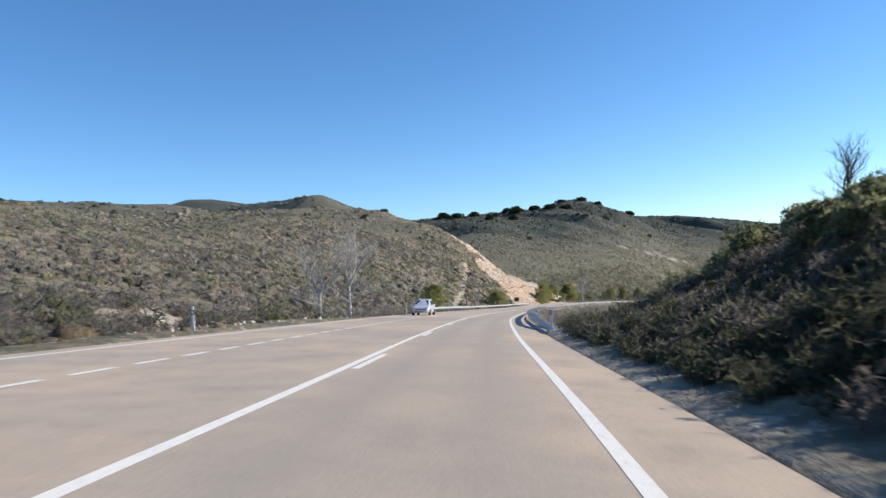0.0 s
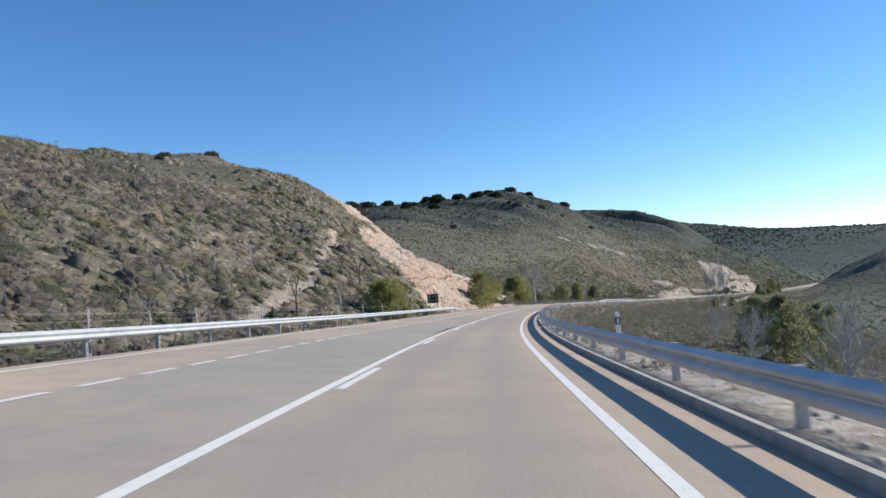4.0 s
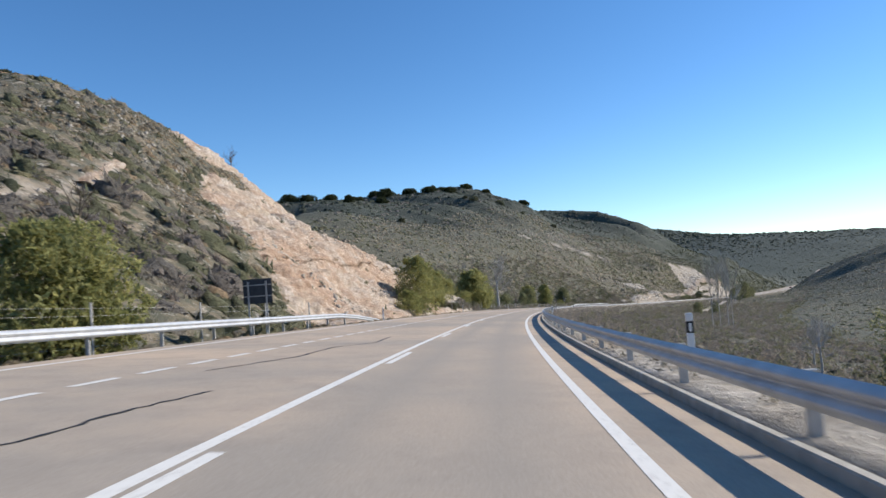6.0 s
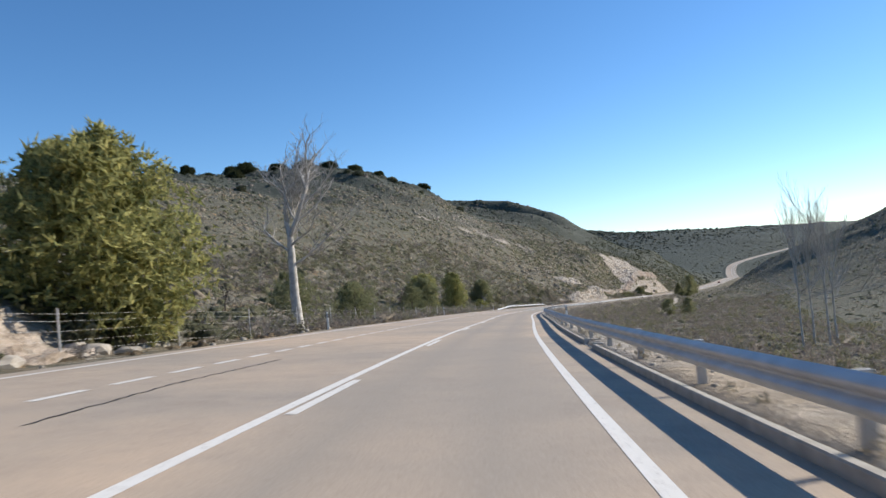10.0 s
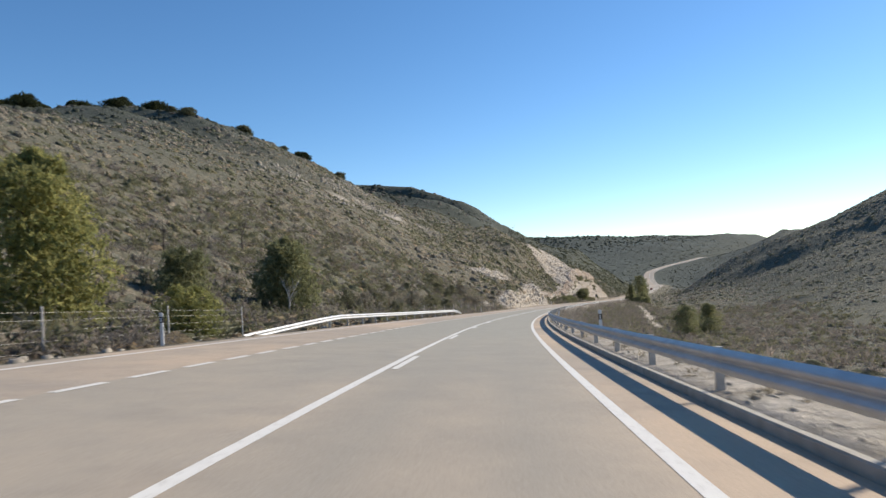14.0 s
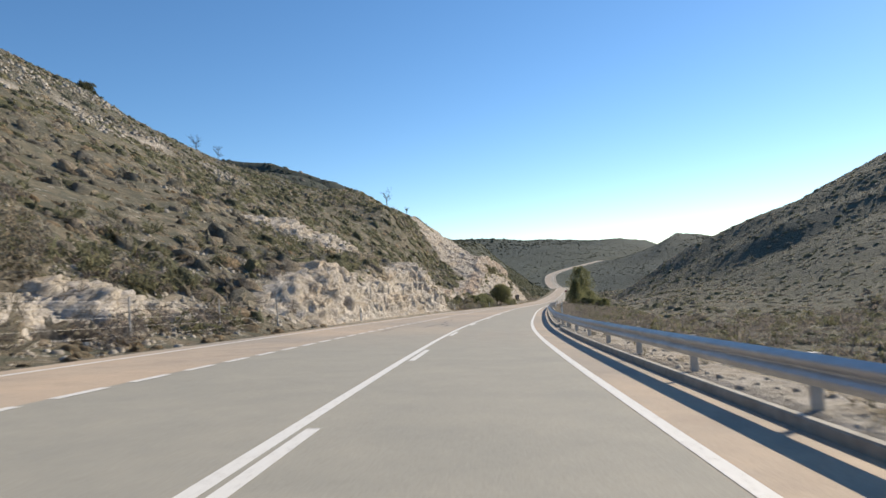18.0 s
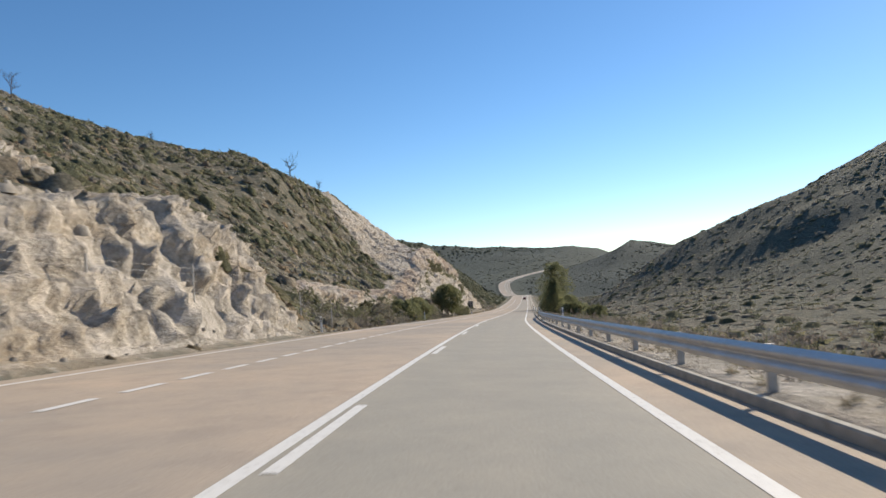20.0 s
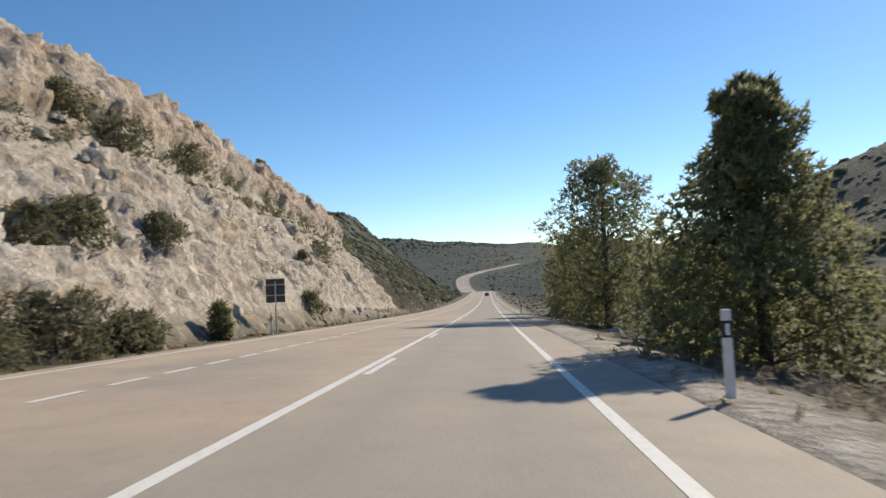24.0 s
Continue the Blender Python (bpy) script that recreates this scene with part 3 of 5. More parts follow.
def places(s, d, up=0.0):
    """Places on the ground, as an array."""
    s, d = np.atleast_1d(s).astype(float), np.atleast_1d(d).astype(float)
    p = np.stack([np.interp(s, GROUND_S, WAY_P[:, k]) for k in range(3)], 1)
    t = np.stack([np.interp(s, GROUND_S, WAY_T[:, k]) for k in range(2)], 1)
    p[:, 0] += t[:, 1] * d
    p[:, 1] -= t[:, 0] * d
    p[:, 2] += surface(s, d) + up
    return p


def slope_at(s, d):
    """The ground's steepness across the road's line, as a level vector."""
    g = np.clip((surface(s, d + 0.8) - surface(s, d - 0.8)) / 1.6, -0.7, 0.7)
    t = np.stack([np.interp(s, GROUND_S, WAY_T[:, k]) for k in range(2)], 1)
    return np.stack([t[:, 1] * g, -t[:, 0] * g], 1)


def on_ground(s, d, up=0.0):
    return Vector(places(s, d, up)[0])


def build_ground():
    ss, ds = np.meshgrid(GROUND_S, GROUND_D, indexing="ij")
    me = mesh_of("ground", places(ss.ravel(), ds.ravel()), grid_faces(len(GROUND_S), len(GROUND_D), True), SOIL, True)
    for nm, k in (("bare", 1), ("red", 2)):
        me.attributes.new(nm, "FLOAT", "POINT").data.foreach_set("value", GROUND[:, :, k].ravel())
    left, right = LEFT_EDGE - ds, ds - RIGHT_EDGE
    turf = np.where(left > 0, np.interp(left, (50, 150), (0.0, 0.75)), np.interp(right, (4, 25, 60), (0.0, 0.35, 0.8)))
    turf = np.maximum(turf, np.where(left > 6, np.interp(ss, (380, 420, 545, 560), (0.0, 0.45, 0.45, 0.1)), 0.0))
    turf = np.maximum(turf, np.where(left > 3, np.interp(ss, (800, 850), (0.0, 0.85)), 0.0))
    turf = np.maximum(turf, np.interp(ss, (1200, 1600), (0.0, 1.0)))
    me.attributes.new("veg", "FLOAT", "POINT").data.foreach_set("value", turf.ravel())
    woods = np.maximum(np.interp(ss, (1150, 1400), (0.0, 1.0)), np.where(left > 0, np.interp(left, (50, 130), (0.0, 0.7)) * np.interp(ss, (420, 520), (0.0, 1.0)), 0.0))
    woods = np.maximum(woods, np.where(left > 4, np.interp(ss, (815, 860), (0.0, 0.5)), 0.0))
    woods = np.maximum(woods, np.where(right > 10, np.interp(ss, (890, 990), (0.0, 0.8)), 0.0))
    me.attributes.new("woods", "FLOAT", "POINT").data.foreach_set("value", woods.ravel())
    tagged(new("ground", me), "dry scrubby hillsides and valley floor with bare cut rock", "ground", kind="structure")
    bm = bmesh.new()
    bmesh.ops.create_grid(bm, x_segments=40, y_segments=40, size=4800, matrix=Matrix.Translation((500, 700, -95)))
    me = bpy.data.meshes.new("plain")
    bm.to_mesh(me)
    bm.free()
    me.materials.append(SOIL)
    tagged(new("ground_distance", me), "dry distant plain beyond the hills", "ground", kind="structure")


build_ground()


# ---------------------------------------------------------------- the road
def build_road():
    ss = np.concatenate([np.arange(-260, 900, 2.0), np.arange(900, S_END - 4, 6.0)])
    cols = [LEFT_EDGE, -10.9, -10.2, -9.4, -8.6, -7.72, -7.62, -7.0, -6.2, -5.4, -4.6, -3.75, -3.62, -3.1, -2.6, -2.1, -1.6, -1.1, -0.6, -0.12, 0.02, RIGHT_EDGE]
    verts, tr, fresh = [], [], []
    for s in ss:
        p, t, b = along(s)
        for d in cols:
            verts.append((p[0] + t[1] * d, p[1] - t[0] * d, p[2] + fall(s, b, d)))
            w = max(math.exp(-((d + 1.0) / 0.6) ** 2), math.exp(-((d + 2.6) / 0.6) ** 2), 0.55 * (-3.3 < d < -0.3), 0.35 * math.exp(-((d + 5.0) / 0.5) ** 2), 0.35 * math.exp(-((d + 6.6) / 0.5) ** 2))
            tr.append(0.85 * w)
            newer = 0.0
            if -7.65 < d < -0.1:                      # the newer surface, in both lanes and then in the near one alone
                newer = float(np.interp(s, (395, 435, 545, 575), (0, 1, 1, 0.0)))
            if -3.65 < d < -0.1:
                newer = max(newer, float(np.interp(s, (540, 560, 630, 680), (0, 0.9, 0.75, 0.45))))
            if -7.65 < d < -3.7:                      # a patch in the middle lane
                newer = max(newer, float(np.interp(s, (116, 119, 158, 162), (0, 0.55, 0.55, 0))))
            if d > -0.1 and s > 600:
                newer = float(np.interp(s, (600, 680), (0, 0.45)))
            fresh.append(newer)
    me = mesh_of("road", verts, grid_faces(len(ss), len(cols), True), ASPHALT, True)
    me.attributes.new("track", "FLOAT", "POINT").data.foreach_set("value", tr)
    me.attributes.new("fresh", "FLOAT", "POINT").data.foreach_set("value", fresh)
    road = tagged(new("road", me), "three-lane tan asphalt road with worn wheel tracks", "road", kind="structure")
    for name, d, w in (("edge_line", 0.0, 0.155), ("centre_line", -3.60, 0.15), ("edge_line", -10.85, 0.16)):
        strip(name, -250, S_END - 8, [(d - w / 2, 0.004), (d + w / 2, 0.004)], PAINT, 3.0, parent=road)
    return road


ROAD = build_road()
S_DASH = 2.0
DASH_NO, DASH_AT = (0, 11, 16, 23, 33, 40, 45, 54, 57), (11.5, 146, 206, 292.5, 418, 507, 565, 680, 714.6)


def dash_mesh(name, length, width):
    return mesh_of(name, [(-width / 2, 0, 0), (width / 2, 0, 0), (width / 2, length, 0), (-width / 2, length, 0)], [(0, 1, 2, 3)], PAINT)


def build_dashes():
    long_dash, short_dash = dash_mesh("dash", 3.5, 0.14), dash_mesh("short_dash", 1.3, 0.17)
    for k in range(-2, 72):
        s = np.interp(k, DASH_NO, DASH_AT) + (k > 57) * (k - 57) * 12.5 + (k < 0) * k * 12.5
        ob = part("dash", long_dash, PAINT, ROAD)
        ob.matrix_world = frame_at(s, -3.39, 0.006)
    for k in range(300):
        ob = part("short_dash", short_dash, PAINT, ROAD)
        ob.matrix_world = frame_at(6.0 + k * S_DASH, -7.6, 0.006)
    verts, faces = [], []
    for k in range(300, 520):
        m = frame_at(6.0 + k * S_DASH, -7.6, 0.006)
        a = len(verts)
        verts += [m @ v.co for v in short_dash.vertices]
        faces.append((a, a + 1, a + 2, a + 3))
    tagged(part("far_dashes", mesh_of("far_dashes", verts, faces, PAINT), PAINT, ROAD), kind="stuff")


build_dashes()


# ---------------------------------------------------------------- guard rails
def build_rail(s0, s1, d, side, label, flare0=0.0, flare1=0.0):
    """A W-beam on posts. side: +1 on the right of the road, -1 on the left."""
    rail = tagged(new("guard_rail"), label, "guard rail", "guard rails along the road")
    prof = [(0.0, .31), (.015, .335), (.075, .365), (.08, .41), (.012, .445), (.0, .465), (.012, .485), (.08, .52), (.075, .565), (.015, .60), (0.0, .62)]
    ss = np.arange(s0, s1 + 0.01, 2.0)
    verts = []
    for s in ss:
        k0 = max(0, 1 - (s - s0) / 14)
        k1 = max(0, 1 - (s1 - s) / 14)
        sink = -0.72 * (k0 ** 1.3 * (flare0 > 0) + k1 ** 1.3 * (flare1 > 0))
        out = side * (flare0 * k0 ** 2 + flare1 * k1 ** 2)
        p, t, b = along(s)
        for x, z in prof:
            dd = d + out - side * (x - 0.04)
            verts.append((p[0] + t[1] * dd, p[1] - t[0] * dd, p[2] + fall(s, b, dd) + z + 0.09 + sink))
    n = len(prof)
    beam = part("beam", mesh_of("beam", verts, grid_faces(len(ss), n, side > 0), STEEL, True), STEEL, rail)
    bm = bmesh.new()
    box_bm(0.12, 0.055, 1.25, (0, 0, 0.05), 0.008, bm)
    box_bm(0.10, 0.10, 0.22, (-side * 0.10, 0, 0.56), 0.006, bm)
    post_me = bpy.data.meshes.new("post")
    bm.to_mesh(post_me)
    bm.free()
    post_me.materials.append(POST_STEEL)
    for s in np.arange(s0 + (12 if flare0 else 2), s1 - (8 if flare1 else 0), 4.0):
        ob = part("post", post_me, POST_STEEL, rail)
        ob.matrix_world = frame_at(s, d + side * 0.2, 0.02, tilt=False)
    return rail


R_RAIL = 1.32
build_rail(26, 668, R_RAIL, 1, "galvanised steel W-beam guard rail on posts beside a kerb", 0.5, 0.15)
build_rail(82, 226, -12.25, -1, "pale galvanised guard rail along the embankment edge", 0.6, 0.5)
build_rail(434, 512, -12.25, -1, "pale galvanised guard rail below the scrubby hill", 0.6, 1.2)


def build_kerb():
    kerb = tagged(new("kerb"), "low concrete drainage kerb with gaps along the road edge", "kerb", kind="structure")
    gaps = [152, 171, 304, 382, 479, 560, 640, 694]
    s = 28.0
    for gp in gaps:
        strip("kerb_run", s, gp - 1.0, [(1.20, -.05), (1.205, .105), (1.218, .125), (1.305, .125), (1.32, .11), (1.33, -.1)], CONCRETE, 2.0, parent=kerb, closed=True)
        s = gp + 1.0


build_kerb()


def drain_outlet(s):
    """A concrete apron with low flared walls, where the kerb opens to let water off the road."""
    ob = tagged(new("drain_outlet"), "pale concrete drain outlet through the road kerb", "drain", "drain outlets along the kerb")
    ob.matrix_world = frame_at(s, 1.2, 0.0)
    apron = [(-0.02, -0.95, 0.012), (-0.02, 0.95, 0.012), (0.9, 0.75, -0.03), (0.9, -0.75, -0.03), (2.2, 0.55, -0.26), (2.2, -0.55, -0.26), (3.4, 0.55, -0.9), (3.4, -0.55, -0.9)]
    low = [(x, y, z - 0.14) for x, y, z in apron]
    f = [(0, 1, 2, 3)[::-1], (3, 2, 4, 5)[::-1], (5, 4, 6, 7)[::-1], (8, 9, 1, 0), (14, 15, 7, 6)]
    part("apron", mesh_of("apron", apron + low, f, OUTLET), OUTLET, ob)
    for sg in (-1, 1):
        v = []
        for x, y, z in ((0.0, 0.95, 0.0), (0.9, 0.75, -0.04), (2.2, 0.55, -0.27), (3.4, 0.55, -0.92)):
            v += [(x, sg * y, z - 0.1), (x, sg * y, z + 0.17), (x, sg * (y + 0.16), z + 0.17), (x, sg * (y + 0.16), z - 0.1)]
        q = [(4 * i + j, 4 * i + (j + 1) % 4, 4 * i + 4 + (j + 1) % 4, 4 * i + 4 + j) for i in range(3) for j in range(4)] + [(0, 1, 2, 3), (12, 13, 14, 15)]
        part("side_wall", mesh_of("side_wall", v, q, OUTLET), OUTLET, ob)


OUTLET = plain_mat("pale_outlet_concrete", (0.36, 0.335, 0.29), (0.55, 0.52, 0.465), 3.0, 0.9, 0, 0.2, 0.02)
for gap in (152, 171, 304, 382, 479, 560, 640):
    drain_outlet(gap)


# ---------------------------------------------------------------- bare rock in the cuttings
def build_rock_face(name, label, s0, s1, e0, e1, step, red, deep, seed, cap=None):
    """A broken face over the cut slope. cap: the distances between which a harder, ochre bed stands out."""
    ss = np.arange(s0, s1, step)
    es = np.concatenate([np.arange(e0, min(e1, 10), step * 0.7), np.arange(min(e1, 10), e1, step)])
    verts, reds, bares = [], [], []
    gs, ge = np.meshgrid(ss, es, indexing="ij")
    base = places(gs.ravel(), LEFT_EDGE - ge.ravel())
    k = 0
    for s in ss:
        t = along(s)[1]
        for e in es:
            bare, _ = bareness(s, e)
            x, y, z = base[k]
            k += 1
            warp = noise.noise((s * 0.09, z * 0.11, seed)) * 1.6
            rib = 1 - 2 * abs(noise.noise((s * 0.21 + warp * 0.5, z * 0.05, seed + 2)))
            rib2 = 1 - 2 * abs(noise.noise((s * 0.62 + warp, z * 0.13, seed + 5)))
            bed = (z * 0.62 + warp + 0.35 * noise.noise((s * 0.4, e * 0.3, seed))) % 1.0
            step = min(1.0, bed / 0.82) - max(0.0, (bed - 0.82) / 0.18)
            block = noise.voronoi((s * 0.55 + warp, z * 0.62, e * 0.25 + seed))[0]
            block2 = noise.voronoi((s * 1.5 + warp, z * 1.7, e * 0.7 + seed))[0]
            chip = noise.fractal((s * 1.7, e * 1.4, z * 1.7 + seed), 0.6, 2.1, 4)
            hollow = max(0.0, noise.noise((s * 0.24, z * 0.30, e * 0.15 + seed + 3)) - 0.30) * 3.0
            out = deep * (0.42 * rib + 0.24 * rib2 + 0.30 * step + 0.55 * min(0.5, block[1] - block[0]) + 0.30 * min(0.4, block2[1] - block2[0]) + 0.40 * chip - 0.9 * hollow - 0.35)
            capped = 0.0
            if cap:
                low = cap[0] + 0.8 * noise.noise((s * 0.12, 0.0, seed))
                capped = max(0.0, min(1.0, (e - low) / 0.25, (cap[1] - e) / 0.6))
                out += 0.75 * capped - 0.5 * max(0.0, 1 - abs(e - low + 0.9) / 0.9)
            out *= min(1.0, (e - e0) / 1.5 + 0.15)
            edge = min(1.0, bare * 1.6)
            out = out * edge - 0.45 * (1 - edge)
            # push out towards the road and up
            verts.append((x + t[1] * out * 0.88, y - t[0] * out * 0.88, z + out * 0.47))
            reds.append(max(red * (0.5 if 282 < s < 320 else 1.0), 0.6 * capped))
            bares.append(1.0 if bare > 0.25 else 0.0)
    me = mesh_of(name, verts, grid_faces(len(ss), len(es)), SOIL, True)
    me.attributes.new("bare", "FLOAT", "POINT").data.foreach_set("value", bares)
    me.attributes.new("red", "FLOAT", "POINT").data.foreach_set("value", reds)
    return tagged(new(name, me), label, "rock face", kind="structure")


build_rock_face("rock_face", "reddish crumbling earth and rock cutting", 214, 318, 1.6, 50, 0.40, 0.9, 0.95, 1.7)
build_rock_face("rock_face", "pale eroded limestone cutting with deep grooves", 526, 632, 0.7, 22, 0.22, 0.1, 1.35, 4.2)
build_rock_face("rock_face", "tall pale broken rock cutting beside the road", 648, 812, 2.4, 33, 0.28, 0.14, 1.05, 8.9, (9.6, 12.6))


# ---------------------------------------------------------------- shrubs over the hills
def clump(rng, flat=0.7, n=4):
    """A low ragged shrub: a lumpy leaf mass with short sprays breaking its outline."""
    vs, fs = [], []
    k = 6 if n > 3 else 5
    off = rng.uniform(0, 6.28)
    wide, turn = rng.uniform(0.65, 1.0), rng.uniform(0, 3.14)
    flat *= rng.uniform(0.55, 1.0)
    vs.append((rng.uniform(-.25, .25), rng.uniform(-.25, .25), flat * rng.uniform(0.6, 1.0)))
    for rad, z in ((0.55, 0.66), (1.05, -0.06)):
        for i in range(k):
            a = off + 6.283 * (i + rng.uniform(-.3, .3)) / k
            r = rad * rng.uniform(0.55, 1.3)
            x, y = math.cos(a) * r, math.sin(a) * r * wide
            vs.append((x * math.cos(turn) - y * math.sin(turn), x * math.sin(turn) + y * math.cos(turn), flat * z * rng.uniform(0.55, 1.35)))
    for i in range(k):
        j = (i + 1) % k
        fs += [(0, 1 + i, 1 + j), (1 + i, 1 + k + i, 1 + k + j), (1 + i, 1 + k + j, 1 + j)]
    for i in range((0, 0, 2, 10, 20, 22, 24, 30)[n]):
        a = 2.4 * i + rng.uniform(-0.6, 0.6)
        f = rng.uniform(0.15, 1.0)
        w = Vector((math.cos(a) * math.sqrt(1 - f * f * 0.95), math.sin(a) * math.sqrt(1 - f * f * 0.95), 0.1 + f * flat)).normalized()
        u = w.orthogonal().normalized() * rng.uniform(0.07, 0.16)
        u.rotate(Matrix.Rotation(rng.uniform(0, 6.28), 3, w))
        p = Vector((w.x * 0.6, w.y * 0.6, w.z * flat * 0.7))
        q = p + (w + Vector((rng.gauss(0, 0.5), rng.gauss(0, 0.5), rng.gauss(0, 0.3)))) * rng.uniform(0.25, 0.55)
        m = len(vs)
        vs += [tuple(p - u), tuple(p + u), (q.x, q.y, max(0.0, q.z))]
        fs.append((m, m + 1, m + 2))
    return vs, fs


def tuft(rng, n=6):
    """A spray of thin pointed leaves standing out from one point."""
    vs, fs = [], []
    for _ in range(n):
        w = Vector((rng.gauss(0, 1), rng.gauss(0, 1), rng.gauss(0.25, 0.9))).normalized()
        u = w.orthogonal().normalized() * rng.uniform(0.2, 0.42)
        u.rotate(Matrix.Rotation(rng.uniform(0, 6.28), 3, w))
        p = w * rng.uniform(0.0, 0.3)
        q = w * rng.uniform(0.8, 1.35)
        k = len(vs)
        vs += [tuple(p - u), tuple(p + u), tuple(q)]
        fs.append((k, k + 1, k + 2))
    return vs, fs


def array_mesh(name, verts, tris, mat, smooth=True):
    me = bpy.data.meshes.new(name)
    me.vertices.add(len(verts))
    me.vertices.foreach_set("co", np.ascontiguousarray(verts, np.float32).ravel())
    me.loops.add(len(tris) * 3)
    me.loops.foreach_set("vertex_index", np.ascontiguousarray(tris, np.int32).ravel())
    me.polygons.add(len(tris))
    me.polygons.foreach_set("loop_start", np.arange(0, len(tris) * 3, 3, dtype=np.int32))
    me.materials.append(mat)
    me.update(calc_edges=True)
    if smooth:
        me.shade_smooth()
    return me


def spread(protos, pos, size, tall, rng, slope=None):
    """Copies of the small shapes at many places, as one array of verts and triangles."""
    pv = np.array([p[0] for p in protos])
    pf = np.array([p[1] for p in protos])
    n = len(pos)
    pick = rng.integers(0, len(protos), n)
    ang = rng.uniform(0, 2 * np.pi, n)
    c, s = np.cos(ang)[:, None], np.sin(ang)[:, None]
    v = pv[pick]
    x = (v[:, :, 0] * c - v[:, :, 1] * s) * size[:, None] + pos[:, None, 0]
    y = (v[:, :, 0] * s + v[:, :, 1] * c) * size[:, None] + pos[:, None, 1]
    z = v[:, :, 2] * (size * tall)[:, None] + pos[:, None, 2]
    if slope is not None:                             # lay each one along the slope it grows on
        z += (x - pos[:, None, 0]) * slope[:, None, 0] + (y - pos[:, None, 1]) * slope[:, None, 1]
    k = pv.shape[1]
    f = pf[pick] + (np.arange(n) * k)[:, None, None]
    return np.stack([x, y, z], 2).reshape(-1, 3), f.reshape(-1, 3)


def scrub(label, mat, count, side, s_range, e_range, power, size, seed, n=4, flat=0.75, patch=0.0, cling=0.012):
    rng = np.random.default_rng(seed)
    pr = random.Random(seed)
    protos = [clump(pr, flat, n) for _ in range(14)]
    s = rng.uniform(*s_range, count)
    e = e_range[0] + (e_range[1] - e_range[0]) * rng.random(count) ** power
    d = LEFT_EDGE - e if side < 0 else RIGHT_EDGE + e
    keep = (surface(s, d, 1) < 0.35) | (rng.random(count) < cling)
    if patch:
        thick = np.array([noise.noise((a * 0.045, b * 0.045, seed * 1.7)) for a, b in zip(s, e)])
        thick += 0.5 * np.array([noise.noise((a * 0.17, b * 0.17, seed * 0.7)) for a, b in zip(s, e)])
        keep &= thick > rng.uniform(-patch, patch * 0.6, count)
    if side < 0:                                     # sparser, with pale earth between, where the shot begins
        keep &= rng.random(count) < np.interp(s, (70, 110), (0.55, 1.0))
    s, d, e = s[keep], d[keep], e[keep]
    k = (size[0] * 0.7 + (size[1] * 1.15 - size[0] * 0.7) * rng.random(len(s)) ** 1.8) * np.interp(e, (0, 25, 60, 120, 200, 500), (1.05, 1.0, 0.75, 1.0, 1.7, 2.8))
    if side > 0:
        k *= np.interp(e, (3, 10, 22), (0.4, 0.6, 1.0))
    pos = places(s, d)
    pos[:, 2] -= 0.1 * k
    v, f = spread(protos, pos, k, rng.uniform(0.7, 1.25, len(s)), rng, slope_at(s, d))
    return tagged(new("scrub", array_mesh("scrub", v, f, mat)), label, "shrubs", kind="stuff")


scrub("dense grey-green low scrub on the hillside", SHRUB_GREEN, 27000, -1, (-60, 900), (3.2, 130), 1.25, (0.6, 1.5), 11, 3, 0.75, 0.5)
scrub("greyish leafless scrub on the hillside", SHRUB_GREY, 29000, -1, (-60, 900), (3.0, 130), 1.2, (0.6, 1.45), 12, 3, 0.8, 0.5)
scrub("grey-brown leafless thicket on the lower slope", THICKET, 3500, -1, (40, 218), (6, 60), 0.9, (0.6, 1.5), 72, 4, 0.85, 0.4)
scrub("dark bushes scattered over the lower slope", SHRUB_DARK, 2200, -1, (60, 215), (5, 90), 0.9, (0.5, 1.3), 73, 3, 0.8, 0.4)
scrub("dull green bushes thick above the road", SHRUB_GREEN, 3600, -1, (625, 735), (5, 70), 1.0, (0.6, 1.4), 74, 3, 0.8, 0.5)
scrub("dry brown tussocks and low scrub", SHRUB_DRY, 18000, -1, (-60, 900), (2.2, 120), 1.25, (0.35, 0.9), 13, 2)
scrub("dark scrub high on the hill", SHRUB_FAR, 15000, -1, (-100, 1150), (110, 420), 1.1, (0.7, 1.5), 21, 2, 0.7, 0.6)
scrub("dark scrub thick on the oak-topped hill", SHRUB_FAR, 10000, -1, (470, 980), (60, 300), 1.0, (0.7, 1.5), 24, 2, 0.7, 0.7)
scrub("grey-brown scrub high on the hill", THICKET, 12000, -1, (-100, 1150), (110, 420), 1.1, (0.6, 1.4), 22, 2, 0.7, 0.6)
scrub("green scrub in the shaded valley", SHRUB_GREEN, 9000, 1, (-40, 1100), (3.4, 160), 1.35, (0.7, 1.7), 14, 2, 0.55)
scrub("grey leafless scrub in the shaded valley", SHRUB_GREY, 11000, 1, (-40, 1100), (3.0, 160), 1.35, (0.6, 1.6), 15, 2, 0.55)
scrub("dull green scrub on the far side of the valley", SHRUB_GREEN, 11000, 1, (-40, 1300), (150, 600), 1.2, (1.0, 2.0), 23, 2, 0.45)
scrub("dark woods on the distant slopes", SHRUB_FAR, 9000, -1, (1000, 2500), (8, 1050), 1.2, (1.4, 3.0), 16, 2)
scrub("dark woods on the distant slopes", SHRUB_FAR, 7000, 1, (1100, 2500), (8, 690), 1.2, (1.4, 3.0), 17, 2)


